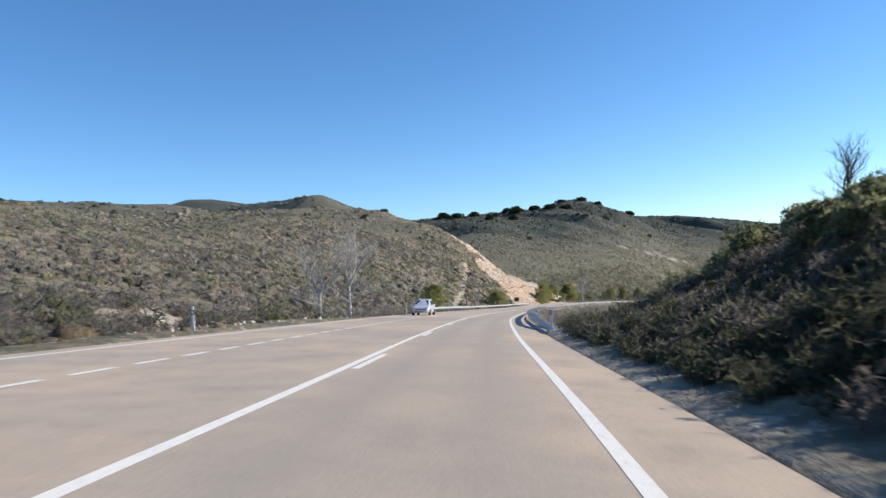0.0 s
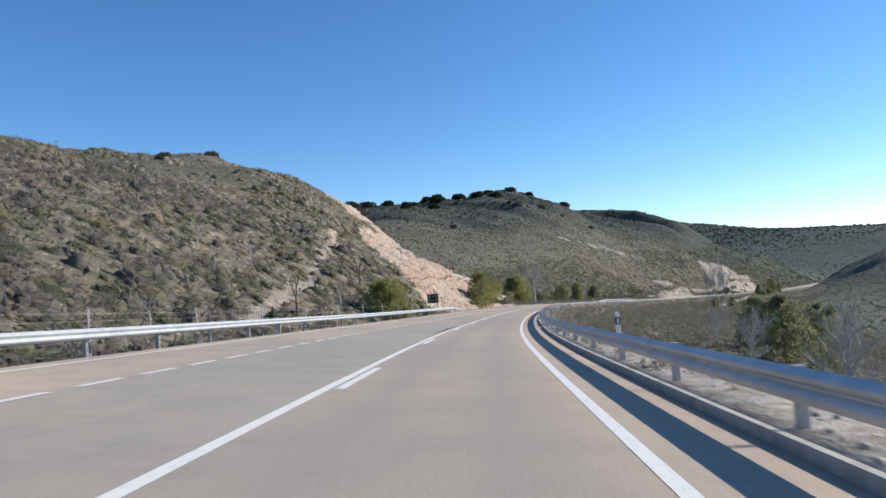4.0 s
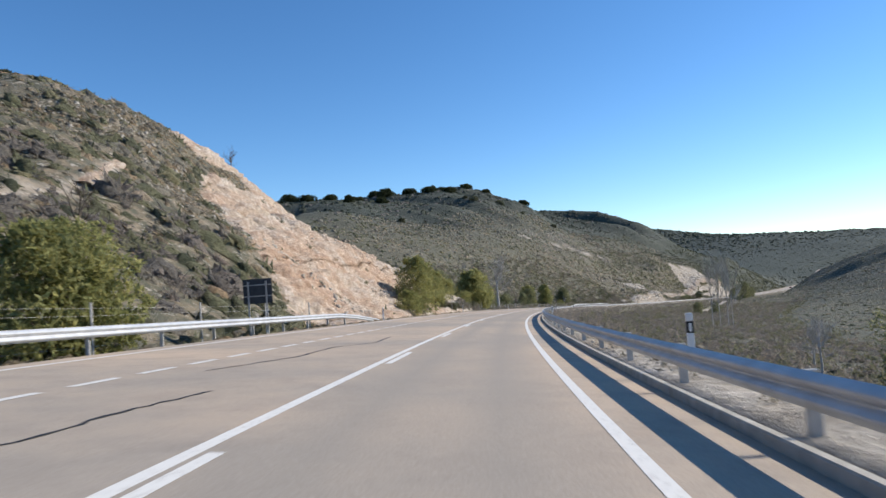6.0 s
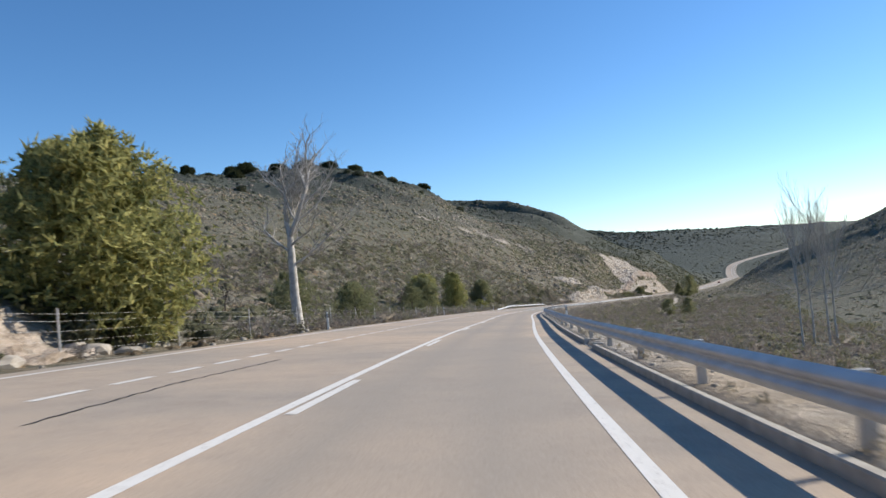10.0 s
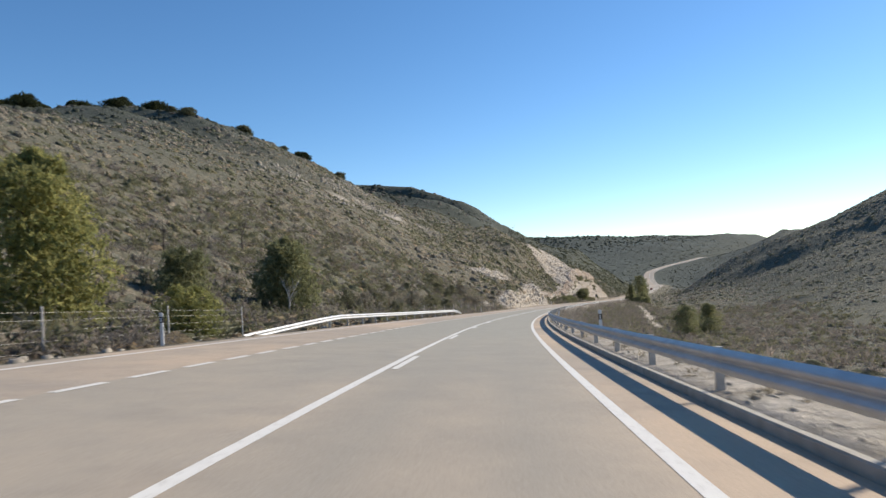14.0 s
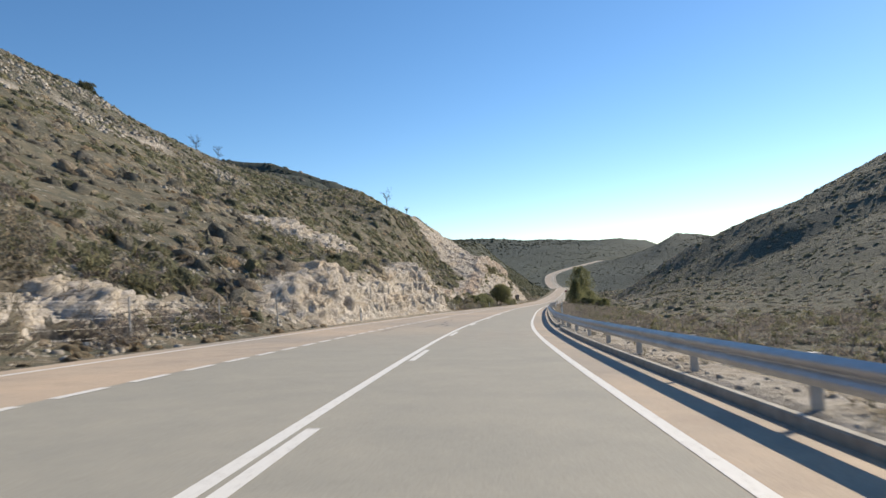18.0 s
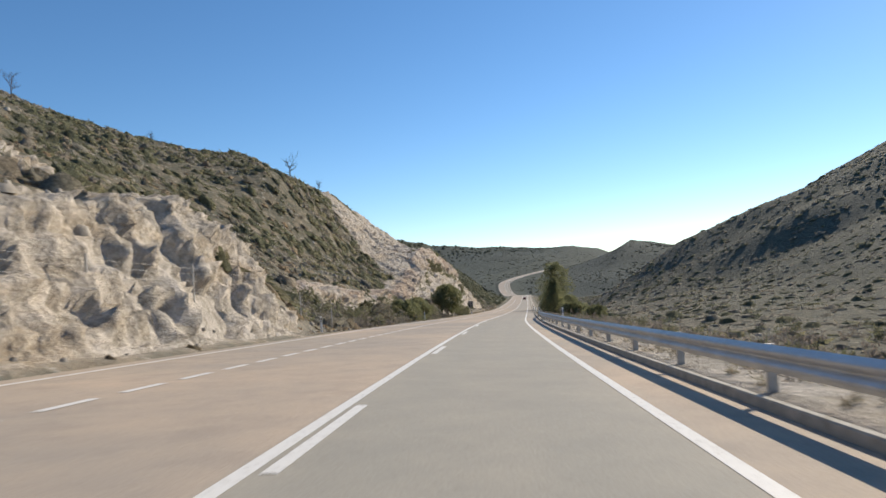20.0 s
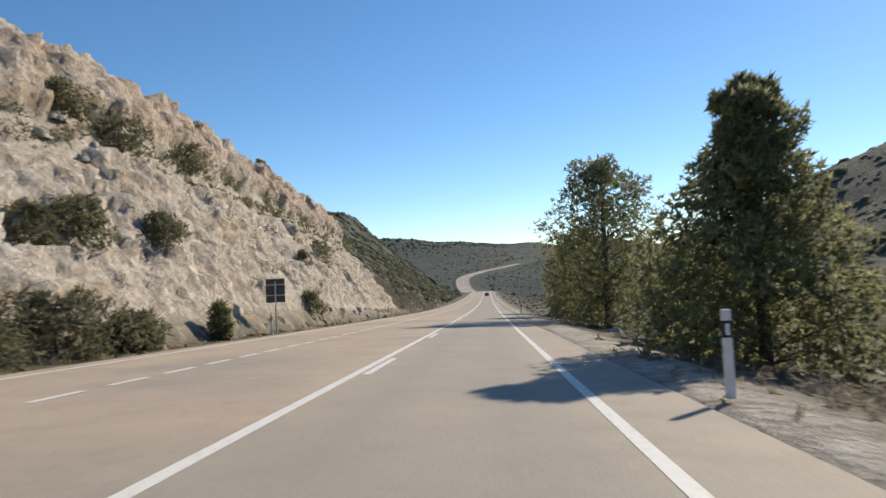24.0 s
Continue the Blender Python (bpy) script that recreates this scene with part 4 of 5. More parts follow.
def thicket(label, mat, count, side, s_range, e_range, size, seed, tufts=30, blades=5, thin=0.5, tall=(0.7, 1.15), cling=0.012, leaf=(0.22, 0.42)):
    """Many ragged bushes, each a loose heap of small sprays of twigs and leaves."""
    rng, pr = np.random.default_rng(seed), random.Random(seed)
    protos = []
    for _ in range(18):
        vs, fs = tuft(pr, blades)
        vs = [Vector(v) for v in vs]
        for i in range(0, len(vs), 3):               # narrower blades
            m = (vs[i] + vs[i + 1]) / 2
            vs[i], vs[i + 1] = m + (vs[i] - m) * thin, m + (vs[i + 1] - m) * thin
        protos.append(([tuple(v) for v in vs], fs))
    s = rng.uniform(*s_range, count)
    e = rng.uniform(*e_range, count)
    d = LEFT_EDGE - e if side < 0 else RIGHT_EDGE + e
    keep = (surface(s, d, 1) < 0.35) | (rng.random(count) < cling)
    s, d = s[keep], d[keep]
    k = rng.uniform(*size, len(s)) * rng.uniform(0.6, 1.0, len(s))
    high = k * rng.uniform(*tall, len(s))
    at = places(s, d)
    n = len(s)
    way = rng.normal(size=(n, tufts, 3))
    way[:, :, 2] = np.abs(way[:, :, 2])
    way /= np.linalg.norm(way, axis=2)[:, :, None]
    way *= (rng.random((n, tufts)) ** 0.4)[:, :, None]
    lump = 1 + 0.35 * np.sin(3 * np.arctan2(way[:, :, 1], way[:, :, 0]) + rng.uniform(0, 6, n)[:, None])
    pos = at[:, None, :] + way * np.stack([k, k, high], 1)[:, None, :] * lump[:, :, None]
    fine = (rng.uniform(*leaf, (n, tufts)) * np.sqrt(k)[:, None]).ravel()
    v, f = spread(protos, pos.reshape(-1, 3), fine, rng.uniform(0.8, 1.3, n * tufts), rng)
    return tagged(new("thicket", array_mesh("thicket", v, f, mat)), label, "shrubs", kind="stuff")


for k, (s0, s1, m) in enumerate(((12, 80, 150), (222, 306, 300), (318, 432, 280), (478, 560, 240), (640, 716, 240), (790, 860, 100))):
    thicket("grey-brown bushes crowding the verge", THICKET, m, -1, (s0, s1), (1.8, 7.5), (0.6, 1.5), 40 + k, 30, 5, 0.3)
    thicket("green bushes crowding the verge", SHRUB_GREEN, m // 2, -1, (s0, s1), (2.4, 9), (0.6, 1.5), 50 + k, 34, 5, 0.6)
thicket("dark brush thick on the shaded bank", SHRUB_DARK, 700, 1, (-14, 34), (1.5, 11), (0.35, 0.75), 92, 60, 5, 0.5, leaf=(0.12, 0.24), cling=1.0)
thicket("grey leafless brush on the shaded bank", THICKET, 760, 1, (-14, 40), (1.1, 11), (0.3, 0.7), 93, 60, 5, 0.3, leaf=(0.14, 0.28), cling=1.0)
thicket("brush crowding the foot of the shaded bank", SHRUB_DARK, 560, 1, (-2, 30), (0.8, 5.0), (0.28, 0.55), 101, 50, 5, 0.5, leaf=(0.12, 0.24), cling=1.0)
thicket("grey-brown bushes dotted over the pale earth", THICKET, 190, -1, (16, 60), (3, 15), (0.4, 1.0), 102, 34, 5, 0.3, cling=0.6)
thicket("green bushes filling the gully", SHRUB_GREEN, 160, -1, (290, 318), (4, 26), (0.9, 1.9), 94, 40, 5, 0.6)
thicket("grey bushes along the ledge under the capping bed", SHRUB_GREEN, 150, -1, (716, 800), (8.0, 9.8), (0.5, 1.1), 95, 24, 5, 0.4, cling=1.0)
thicket("bushes rooted in the pale rock", THICKET, 330, -1, (650, 800), (2, 26), (0.4, 1.0), 64, 24, 5, 0.4, cling=0.4)
thicket("bushes rooted in the pale rock", SHRUB_GREEN, 150, -1, (536, 645), (6, 18), (0.5, 1.1), 65, 28, 5, 0.5, cling=0.35)
thicket("bushes rooted in the pale rubble", THICKET, 80, -1, (532, 570), (2.5, 12), (0.4, 1.0), 103, 30, 5, 0.4, cling=0.5)
thicket("dull bushes dotted over the red cutting", THICKET, 170, -1, (222, 312), (3, 42), (0.3, 0.8), 98, 26, 5, 0.4, cling=0.6, leaf=(0.16, 0.3))
thicket("olive bushes dotted over the red cutting", SHRUB_GREEN, 110, -1, (222, 312), (3, 42), (0.35, 0.95), 99, 26, 5, 0.5, cling=0.6, leaf=(0.16, 0.3))
thicket("grey-brown leafless thicket on the valley floor", THICKET, 3200, 1, (34, 660), (8, 60), (0.8, 1.9), 67, 18, 5, 0.4, leaf=(0.3, 0.5))
thicket("dull green bushes on the valley floor", SHRUB_GREEN, 1500, 1, (34, 660), (8, 65), (0.8, 1.8), 68, 18, 5, 0.6, leaf=(0.3, 0.5))
thicket("grey brush thick on the first hill", THICKET, 2600, -1, (84, 216), (7, 80), (0.45, 1.15), 75, 16, 5, 0.4, leaf=(0.26, 0.46))
thicket("olive bushes thick on the lower slope", SHRUB_GREEN, 1500, -1, (380, 566), (5, 52), (0.7, 1.6), 71, 20, 5, 0.5, leaf=(0.26, 0.46))
thicket("grey-brown brush thick on the lower slope", THICKET, 1700, -1, (380, 566), (5, 55), (0.6, 1.5), 76, 20, 5, 0.4, leaf=(0.26, 0.46))
thicket("grey-green bushes in a belt at the slope's foot", SHRUB_GREEN, 130, -1, (648, 704), (2.4, 7.0), (1.0, 1.9), 77, 46, 5, 0.55, leaf=(0.22, 0.4))
thicket("tangled grey bushes on the valley side", THICKET, 900, 1, (44, 700), (4.5, 16), (0.7, 1.7), 96, 26, 5, 0.3)
thicket("dull green bushes on the valley side", SHRUB_GREEN, 500, 1, (44, 700), (4.5, 18), (0.7, 1.6), 97, 28, 5, 0.5)
scrub("dark scrub on the steep hill across the valley", SHRUB_GREEN, 10000, 1, (620, 1050), (30, 420), 1.1, (0.8, 1.7), 62, 2, 0.4)
scrub("dull green scrub on the steep hill across the valley", SHRUB_GREY, 7500, 1, (620, 1050), (30, 420), 1.1, (0.8, 1.7), 63, 2, 0.4)


scrub("dark bushes thick on the slope past the rock cutting", SHRUB_DARK, 4200, -1, (806, 1060), (3, 90), 1.0, (0.8, 1.7), 69, 3, 0.9)
scrub("small bushes clinging to the red cutting", SHRUB_DRY, 9000, -1, (222, 300), (3, 42), 1.0, (0.15, 0.5), 61, 3, cling=0.10)
scrub("grey bushes clinging to the red cutting", SHRUB_GREY, 2600, -1, (222, 300), (4, 42), 1.0, (0.25, 0.6), 66, 4, cling=0.09)
scrub("dry grass tufts along the verge", SHRUB_DRY, 2600, -1, (-40, 860), (0.5, 3.0), 1.0, (0.12, 0.34), 18, 2)
thicket("dry grass tufts behind the guard rail", SHRUB_GREY, 6500, 1, (28, 720), (0.3, 3.6), (0.07, 0.20), 19, 9, 4, 0.3, (0.9, 1.6), 0.45, (0.22, 0.42))
thicket("grey-green weeds behind the guard rail", THICKET, 3600, 1, (20, 720), (0.9, 4.6), (0.16, 0.5), 91, 20, 4, 0.3, (0.8, 1.4), 0.4, (0.16, 0.3))


def stones(label, count, side, s_range, e_range, power, size, seed, patch):
    """Loose pale rocks and small outcrops, in drifts."""
    rng, pr = np.random.default_rng(seed), random.Random(seed)
    protos = []
    for _ in range(10):
        ring = [(math.cos(a) * pr.uniform(.6, 1.1), math.sin(a) * pr.uniform(.6, 1.1)) for a in (0.2, 1.3, 2.3, 3.4, 4.4, 5.4)]
        vs = [(x, y, -0.3) for x, y in ring] + [(x * 0.7 + pr.uniform(-.1, .1), y * 0.7, pr.uniform(0.3, 0.7)) for x, y in ring] + [(0, 0, pr.uniform(0.5, 0.8))]
        fs = []
        for q in range(6):
            r = (q + 1) % 6
            fs += [(q, r, 6 + r), (q, 6 + r, 6 + q), (6 + q, 6 + r, 12)]
        protos.append((vs, fs))
    s = rng.uniform(*s_range, count)
    e = e_range[0] + (e_range[1] - e_range[0]) * rng.random(count) ** power
    thick = np.array([noise.noise((a * 0.06, c * 0.11, seed * 2.3)) for a, c in zip(s, e)])
    keep = thick > patch + rng.uniform(-0.12, 0.12, count)
    s, e = s[keep], e[keep]
    d = LEFT_EDGE - e if side < 0 else RIGHT_EDGE + e
    k = rng.uniform(size[0], size[1], len(s)) * rng.random(len(s)) ** 0.7 + min(0.08, size[0] * 0.6)
    v, f = spread(protos, places(s, d), k, rng.uniform(0.6, 1.1, len(s)), rng)
    return tagged(new("stones", array_mesh("stones", v, f, ROCK, False)), label, "rocks", kind="stuff")


stones("pale loose stones and outcrops among the scrub", 15000, -1, (80, 900), (4, 130), 1.2, (0.08, 0.34), 81, 0.18)
stones("rubble lying on the red cutting", 8000, -1, (224, 314), (2.5, 40), 1.0, (0.08, 0.36), 82, -0.05)
stones("rocky outcrop running down the hillside", 2400, -1, (590, 668), (50, 95), 1.0, (0.2, 0.85), 86, 0.1)
stones("pale stones in the valley", 4000, 1, (40, 900), (4, 120), 1.3, (0.12, 0.45), 83, 0.12)
stones("loose stones on the gravel verge", 8000, 1, (30, 690), (0.2, 3.2), 1.0, (0.02, 0.09), 88, -0.25)
stones("pale rubble under the scrub", 2600, -1, (526, 572), (2, 16), 1.0, (0.05, 0.24), 89, -0.05)
stones("broken stones along the verge", 2600, -1, (20, 850), (0.7, 4), 1.0, (0.05, 0.22), 84, 0.0)
stones("rubble on the pale cuttings", 3000, -1, (560, 800), (2, 26), 1.0, (0.12, 0.55), 85, 0.0)


# ---------------------------------------------------------------- trees
def tube(verts, faces, a, b, ra, rb, k=5):
    """A tapered limb from a to b."""
    w = (b - a).normalized()
    u = w.orthogonal().normalized()
    v = w.cross(u)
    n = len(verts)
    for p, r in ((a, ra), (b, rb)):
        for i in range(k):
            q = 6.283 * i / k
            verts.append(p + (u * math.cos(q) + v * math.sin(q)) * r)
    for i in range(k):
        j = (i + 1) % k
        faces.append((n + i, n + j, n + k + j, n + k + i))


def limbs(verts, faces, rng, at, way, length, radius, depth, spread_by=0.55, up=0.12, tips=None):
    """A branching limb, with bends; the ends go into tips."""
    p, w = at.copy(), way.normalized()
    n = 3 if depth > 1 else 2
    for i in range(n):
        q = p + w * (length / n)
        r0, r1 = radius * (1 - 0.45 * i / n), radius * (1 - 0.45 * (i + 1) / n)
        tube(verts, faces, p, q, r0, r1, 6 if radius > 0.05 else 4 if radius > 0.015 else 3)
        p = q
        w = (w + Vector((rng.gauss(0, 0.13), rng.gauss(0, 0.13), rng.gauss(0, 0.06) + up * 0.4))).normalized()
        if depth > 0 and i < n - 1:
            for _ in range(rng.choice((1, 2))):
                side = Vector((rng.gauss(0, 1), rng.gauss(0, 1), rng.uniform(-0.1, 0.6))).normalized()
                limbs(verts, faces, rng, p, (w * (1 - spread_by) + side * spread_by), length * rng.uniform(0.45, 0.7), r1 * 0.55, depth - 1, spread_by, up, tips)
    if depth > 0:
        for _ in range(2):
            side = Vector((rng.gauss(0, 1), rng.gauss(0, 1), rng.uniform(0, 0.6))).normalized()
            limbs(verts, faces, rng, p, (w * (1 - spread_by * 0.8) + side * spread_by * 0.8), length * rng.uniform(0.5, 0.7), radius * 0.5, depth - 1, spread_by, up, tips)
    elif tips is not None:
        tips.append(p)


def bare_tree(s, d, height, seed, label, mat, spread_by=0.5, depth=4, lean=0.0, name="bare_tree", group="", thick=1.0, clear=0.42):
    rng = random.Random(seed)
    tree = tagged(new(name), label, "tree", group)
    tree.matrix_world = Matrix.Translation(on_ground(s, d, -0.1))
    tv, tf = [], []
    top = Vector((lean * height, 0, height * clear))
    mid = Vector((lean * height * 0.3 + rng.uniform(-.1, .1), rng.uniform(-.1, .1), height * 0.2))
    r = height * 0.021 * thick
    tube(tv, tf, Vector((0, 0, 0)), mid, r * 1.25, r, 8)
    tube(tv, tf, mid, top, r, r * 0.72, 8)
    part("trunk", mesh_of("trunk", tv, tf, mat, True), mat, tree)
    bv, bf = [], []
    for k in range(3):
        side = Vector((rng.gauss(0, 1), rng.gauss(0, 1), 0.2)).normalized()
        limbs(bv, bf, rng, top, Vector((0, 0, 1)) * (1 - spread_by * 0.7) + side * spread_by * 0.7, height * rng.uniform(0.24, 0.34), r * 0.6, depth, spread_by, 0.15)
    for k in range(4):
        f = rng.uniform(0.35, 0.95)
        side = Vector((rng.gauss(0, 1), rng.gauss(0, 1), 0.5)).normalized()
        limbs(bv, bf, rng, mid.lerp(top, f), side, height * rng.uniform(0.14, 0.26), r * 0.34, depth - 1, spread_by, 0.15)
    part("crown", mesh_of("crown", bv, bf, mat), mat, tree, "bare leafless crown")
    return tree


def leafy_tree(s, d, height, width, seed, label, leaf, name="pine_tree", shape="round", trunk=0.25, dens=1.0, group="", leaf_size=1.0, sink=0.1):
    """A trunk, limbs and a ragged crown of many small clumps with gaps between them."""
    rng, nr = random.Random(seed), np.random.default_rng(seed)
    tree = tagged(new(name), label, "tree", group)
    tree.matrix_world = Matrix.Translation(on_ground(s, d, -sink))
    tv, tf = [], []
    r = 0.02 * height + 0.03
    tube(tv, tf, Vector((0, 0, 0)), Vector((rng.uniform(-.1, .1), rng.uniform(-.1, .1), height * 0.5)), r, r * 0.7, 8)
    tube(tv, tf, Vector((0, 0, height * 0.5)), Vector((0, 0, height * 0.93)), r * 0.7, r * 0.2, 6)
    cen = []
    lobes = int(13 * dens) + 5
    for i in range(lobes):
        f = (i + rng.random()) / lobes
        z = height * (trunk + (0.97 - trunk) * f)
        if shape == "cone":
            rad = width * 0.5 * (1 - f) ** 0.75 + 0.12 * width * 0.5
        else:
            rad = width * 0.5 * math.sqrt(max(0.05, 1 - (2 * f - 0.75) ** 2 / 1.6))
        a = i * 2.4 + rng.uniform(-0.5, 0.5)
        q = rad * rng.uniform(0.35, 0.85)
        c = Vector((math.cos(a) * q, math.sin(a) * q, z))
        cen.append((c, max(0.35, rad * rng.uniform(0.42, 0.68))))
        tube(tv, tf, Vector((0, 0, max(height * trunk * 0.8, z - q * 0.5))), c, r * 0.3, r * 0.08, 4)
    part("trunk", mesh_of("trunk", tv, tf, DARK_BARK, True), DARK_BARK, tree)
    pos, size = [], []
    for c, rad in cen:
        m = int(74 * min(dens, 1.7) + 24)
        v = nr.normal(size=(m, 3))
        v /= np.linalg.norm(v, axis=1)[:, None]
        v *= (nr.random(m) ** 0.28)[:, None] * rad * nr.uniform(0.85, 1.15, m)[:, None]
        v[:, 2] *= 0.75
        pos.append(v + np.array(c))
        size.append(nr.uniform(0.11, 0.30, m) * max(0.7, min(1.5, width / 5)) * leaf_size)
    pos, size = np.concatenate(pos), np.concatenate(size)
    protos = []
    for _ in range(16):
        vs, fs = tuft(rng, 7)
        vs = [Vector(q) for q in vs]
        for i in range(0, len(vs), 3):
            mid = (vs[i] + vs[i + 1]) / 2
            vs[i], vs[i + 1] = mid + (vs[i] - mid) * 0.62, mid + (vs[i + 1] - mid) * 0.62
        protos.append(([tuple(q) for q in vs], fs))
    v, f = spread(protos, pos, size, nr.uniform(0.8, 1.3, len(size)), nr)
    part("crown", array_mesh("crown", v, f, leaf), leaf, tree)
    return tree


# left of the road, in order along it
bare_tree(69.5, -20.6, 10.5, 31, "pale leafless tree beside the road", PALE_BARK, 0.55)
bare_tree(71, -17.8, 11.5, 32, "pale leafless tree with forked trunk beside the road", PALE_BARK, 0.55)
bare_tree(77, -24.5, 6.0, 33, "small brownish leafless tree in the scrub", DARK_BARK, 0.6)
leafy_tree(113, -16.2, 6.6, 5.0, 141, "green pine rising behind the guard rail", PINE, trunk=0.06, dens=1.5)
leafy_tree(191, -17.0, 5.0, 5.6, 41, "bushy green pine behind the road sign", PINE, trunk=0.05, dens=1.6)
leafy_tree(252, -14.4, 7.2, 5.2, 42, "young green pine at the foot of the red cutting", PINE, trunk=0.08, dens=1.5)
leafy_tree(246, -14.2, 2.8, 3.2, 43, "small bushy pine by the roadside", PINE, trunk=0.05)
leafy_tree(261, -13.8, 6.0, 3.8, 44, "young pine with a bare lower trunk", PINE, trunk=0.3)
leafy_tree(271, -15.6, 3.9, 3.8, 45, "young green pine with a short clear trunk", PINE, trunk=0.25)
leafy_tree(297, -37.0, 3.2, 3.0, 62, "green pine above the red cutting", PINE, trunk=0.1)
leafy_tree(300, -44.0, 3.0, 3.0, 63, "green pine above the red cutting", PINE, trunk=0.1)
leafy_tree(308, -27.0, 3.4, 3.8, 64, "green pine on the slope of the gully", PINE, trunk=0.1)
leafy_tree(298, -25.0, 4.6, 4.4, 65, "green pine on the slope of the gully", PINE, trunk=0.08)
leafy_tree(297, -19.5, 3.4, 3.8, 46, "green pine beside the gully", PINE, trunk=0.1)
leafy_tree(310, -17.0, 7.8, 7.4, 47, "large rounded green pine by the roadside", PINE, trunk=0.06, dens=2.2)
leafy_tree(312, -25.0, 6.0, 4.6, 48, "green pine in the gully", DARK_PINE, trunk=0.12)
bare_tree(327, -14.8, 12.5, 49, "tall white-barked leafless tree", PALE_BARK, 0.55, 4, -0.01, thick=1.1, clear=0.5)
leafy_tree(341, -20.0, 5.0, 3.8, 50, "small dark pine below the hill", DARK_PINE, trunk=0.12)
leafy_tree(352, -17.5, 4.6, 4.2, 51, "small green pine below the hill", DARK_PINE, trunk=0.12)
leafy_tree(366, -22.0, 4.2, 4.0, 52, "dark bushy pine below the hill", DARK_PINE, trunk=0.1)
leafy_tree(394, -21.0, 5.2, 4.4, 53, "dark green pine below the hill", DARK_PINE, trunk=0.1)
leafy_tree(409, -22.5, 6.6, 5.6, 54, "dark green pine beside the delineator", DARK_PINE, trunk=0.1, dens=1.4)
leafy_tree(421, -26.0, 7.2, 6.8, 55, "broad green pine among the bushes", PINE, trunk=0.06, dens=1.6)
leafy_tree(434, -22.5, 8.8, 5.8, 155, "tall green pine by the delineator", PINE, trunk=0.06, dens=1.9)
leafy_tree(437, -17.0, 2.8, 3.0, 56, "low green bush beside the road", PINE, "bush", trunk=0.0)
leafy_tree(455, -27.0, 4.2, 4.2, 57, "tall dark green pine behind the guard rail", DARK_PINE, trunk=0.08, dens=1.5)
leafy_tree(468, -23.5, 7.6, 6.2, 58, "tall bushy pine on the lower slope", DARK_PINE, trunk=0.05, dens=1.9)
leafy_tree(668, -15.0, 3.0, 4.6, 59, "low dark bush beside the rock cutting", DARK_PINE, "bush", trunk=0.0)
leafy_tree(677, -14.6, 3.2, 4.2, 60, "dark green bush beside the road", DARK_PINE, "bush", trunk=0.0)
leafy_tree(702, -13.6, 5.8, 5.2, 61, "pine with a clear trunk before the rock cutting", DARK_PINE, trunk=0.28, dens=1.6)
bare_tree(263, -44.0, 4.5, 130, "small dead tree on the brow of the red cutting", DARK_BARK, 0.6, 3)
for k, (s, d, h) in enumerate(((733, -51, 6.5), (738, -46, 3.2), (690, -84, 5), (742, -64, 4.5), (700, -96, 5.5), (716, -74, 3.5), (540, -130, 4.5))):
    bare_tree(s, d, h, 140 + k, "small leafless tree on the hillside's edge", DARK_BARK, 0.55, 3)
for k in range(46):
    rr = random.Random(1200 + k)
    s = rr.uniform(100, 206) if k < 26 else rr.uniform(320, 556)
    bare_tree(s, LEFT_EDGE - rr.uniform(9, 62), rr.uniform(2.6, 5.0), 1300 + k, "spindly leafless tree among the scrub", (DARK_BARK, PALE_BARK)[k % 3 == 0], 0.5, 2, group="spindly trees on the hillside")
for k in range(52):
    rr = random.Random(1400 + k)
    s, e = (rr.uniform(484, 556), rr.uniform(4, 16)) if k < 26 else (rr.uniform(654, 702), rr.uniform(2.6, 6)) if k < 40 else (rr.uniform(268, 304), rr.uniform(2.2, 5))
    h = rr.uniform(1.5, 3.2) if k < 40 else rr.uniform(1.0, 1.7)
    leafy_tree(s, LEFT_EDGE - e, h, h * rr.uniform(1.1, 1.6), 1500 + k, ("grey twiggy bush at the foot of the slope", "dull grey-green bush at the foot of the slope")[k % 2], (SHRUB_GREY, SHRUB_GREEN)[k % 2], "bush", trunk=0.0, dens=0.55, group="bushes along the slope's foot")
for k, (s, e, h, w) in enumerate(((728.5, 5.4, 1.8, 2.9), (733.9, 4.9, 1.6, 2.5), (737.4, 8.6, 2.0, 3.3), (745.9, 9.1, 1.6, 3.5), (733.8, 9.6, 1.4, 2.6), (725.7, 5.7, 1.3, 2.2), (768.3, 6.1, 2.2, 3.0), (757, 4.6, 1.5, 2.2), (750.5, 2.4, 1.3, 2.2))):
    leafy_tree(s, LEFT_EDGE - e, h, w, 1700 + k, "dull bush rooted on a ledge of the pale cutting", SHRUB_GREEN, "bush", trunk=0.0, dens=0.6, group="bushes on the rock ledges")
for k, (s, e, h, w) in enumerate(((721.6, 1.9, 1.7, 3.4), (718, 2.3, 1.9, 3.6), (725, 1.6, 1.2, 2.4))):
    leafy_tree(s, LEFT_EDGE - e, h, w, 1720 + k, "grey-green bush at the foot of the cutting", SHRUB_GREEN, "bush", trunk=0.0, dens=0.8, group="bushes at the foot of the cutting")
leafy_tree(731.9, -12.9, 1.7, 0.9, 1730, "small upright dark shrub beside the road", DARK_PINE, "bush", trunk=0.05, dens=0.6)
leafy_tree(773, LEFT_EDGE - 13.0, 2.2, 1.8, 1731, "small dark pine on the brow of the cutting", DARK_PINE, trunk=0.15)
for k, (s, e) in enumerate(((800, 16), (812, 20), (824, 24), (838, 27))):
    leafy_tree(s, LEFT_EDGE - e, 2.6, 2.8, 1740 + k, "small dark pine on the hillside past the cutting", DARK_PINE, trunk=0.12, group="pines past the cutting")
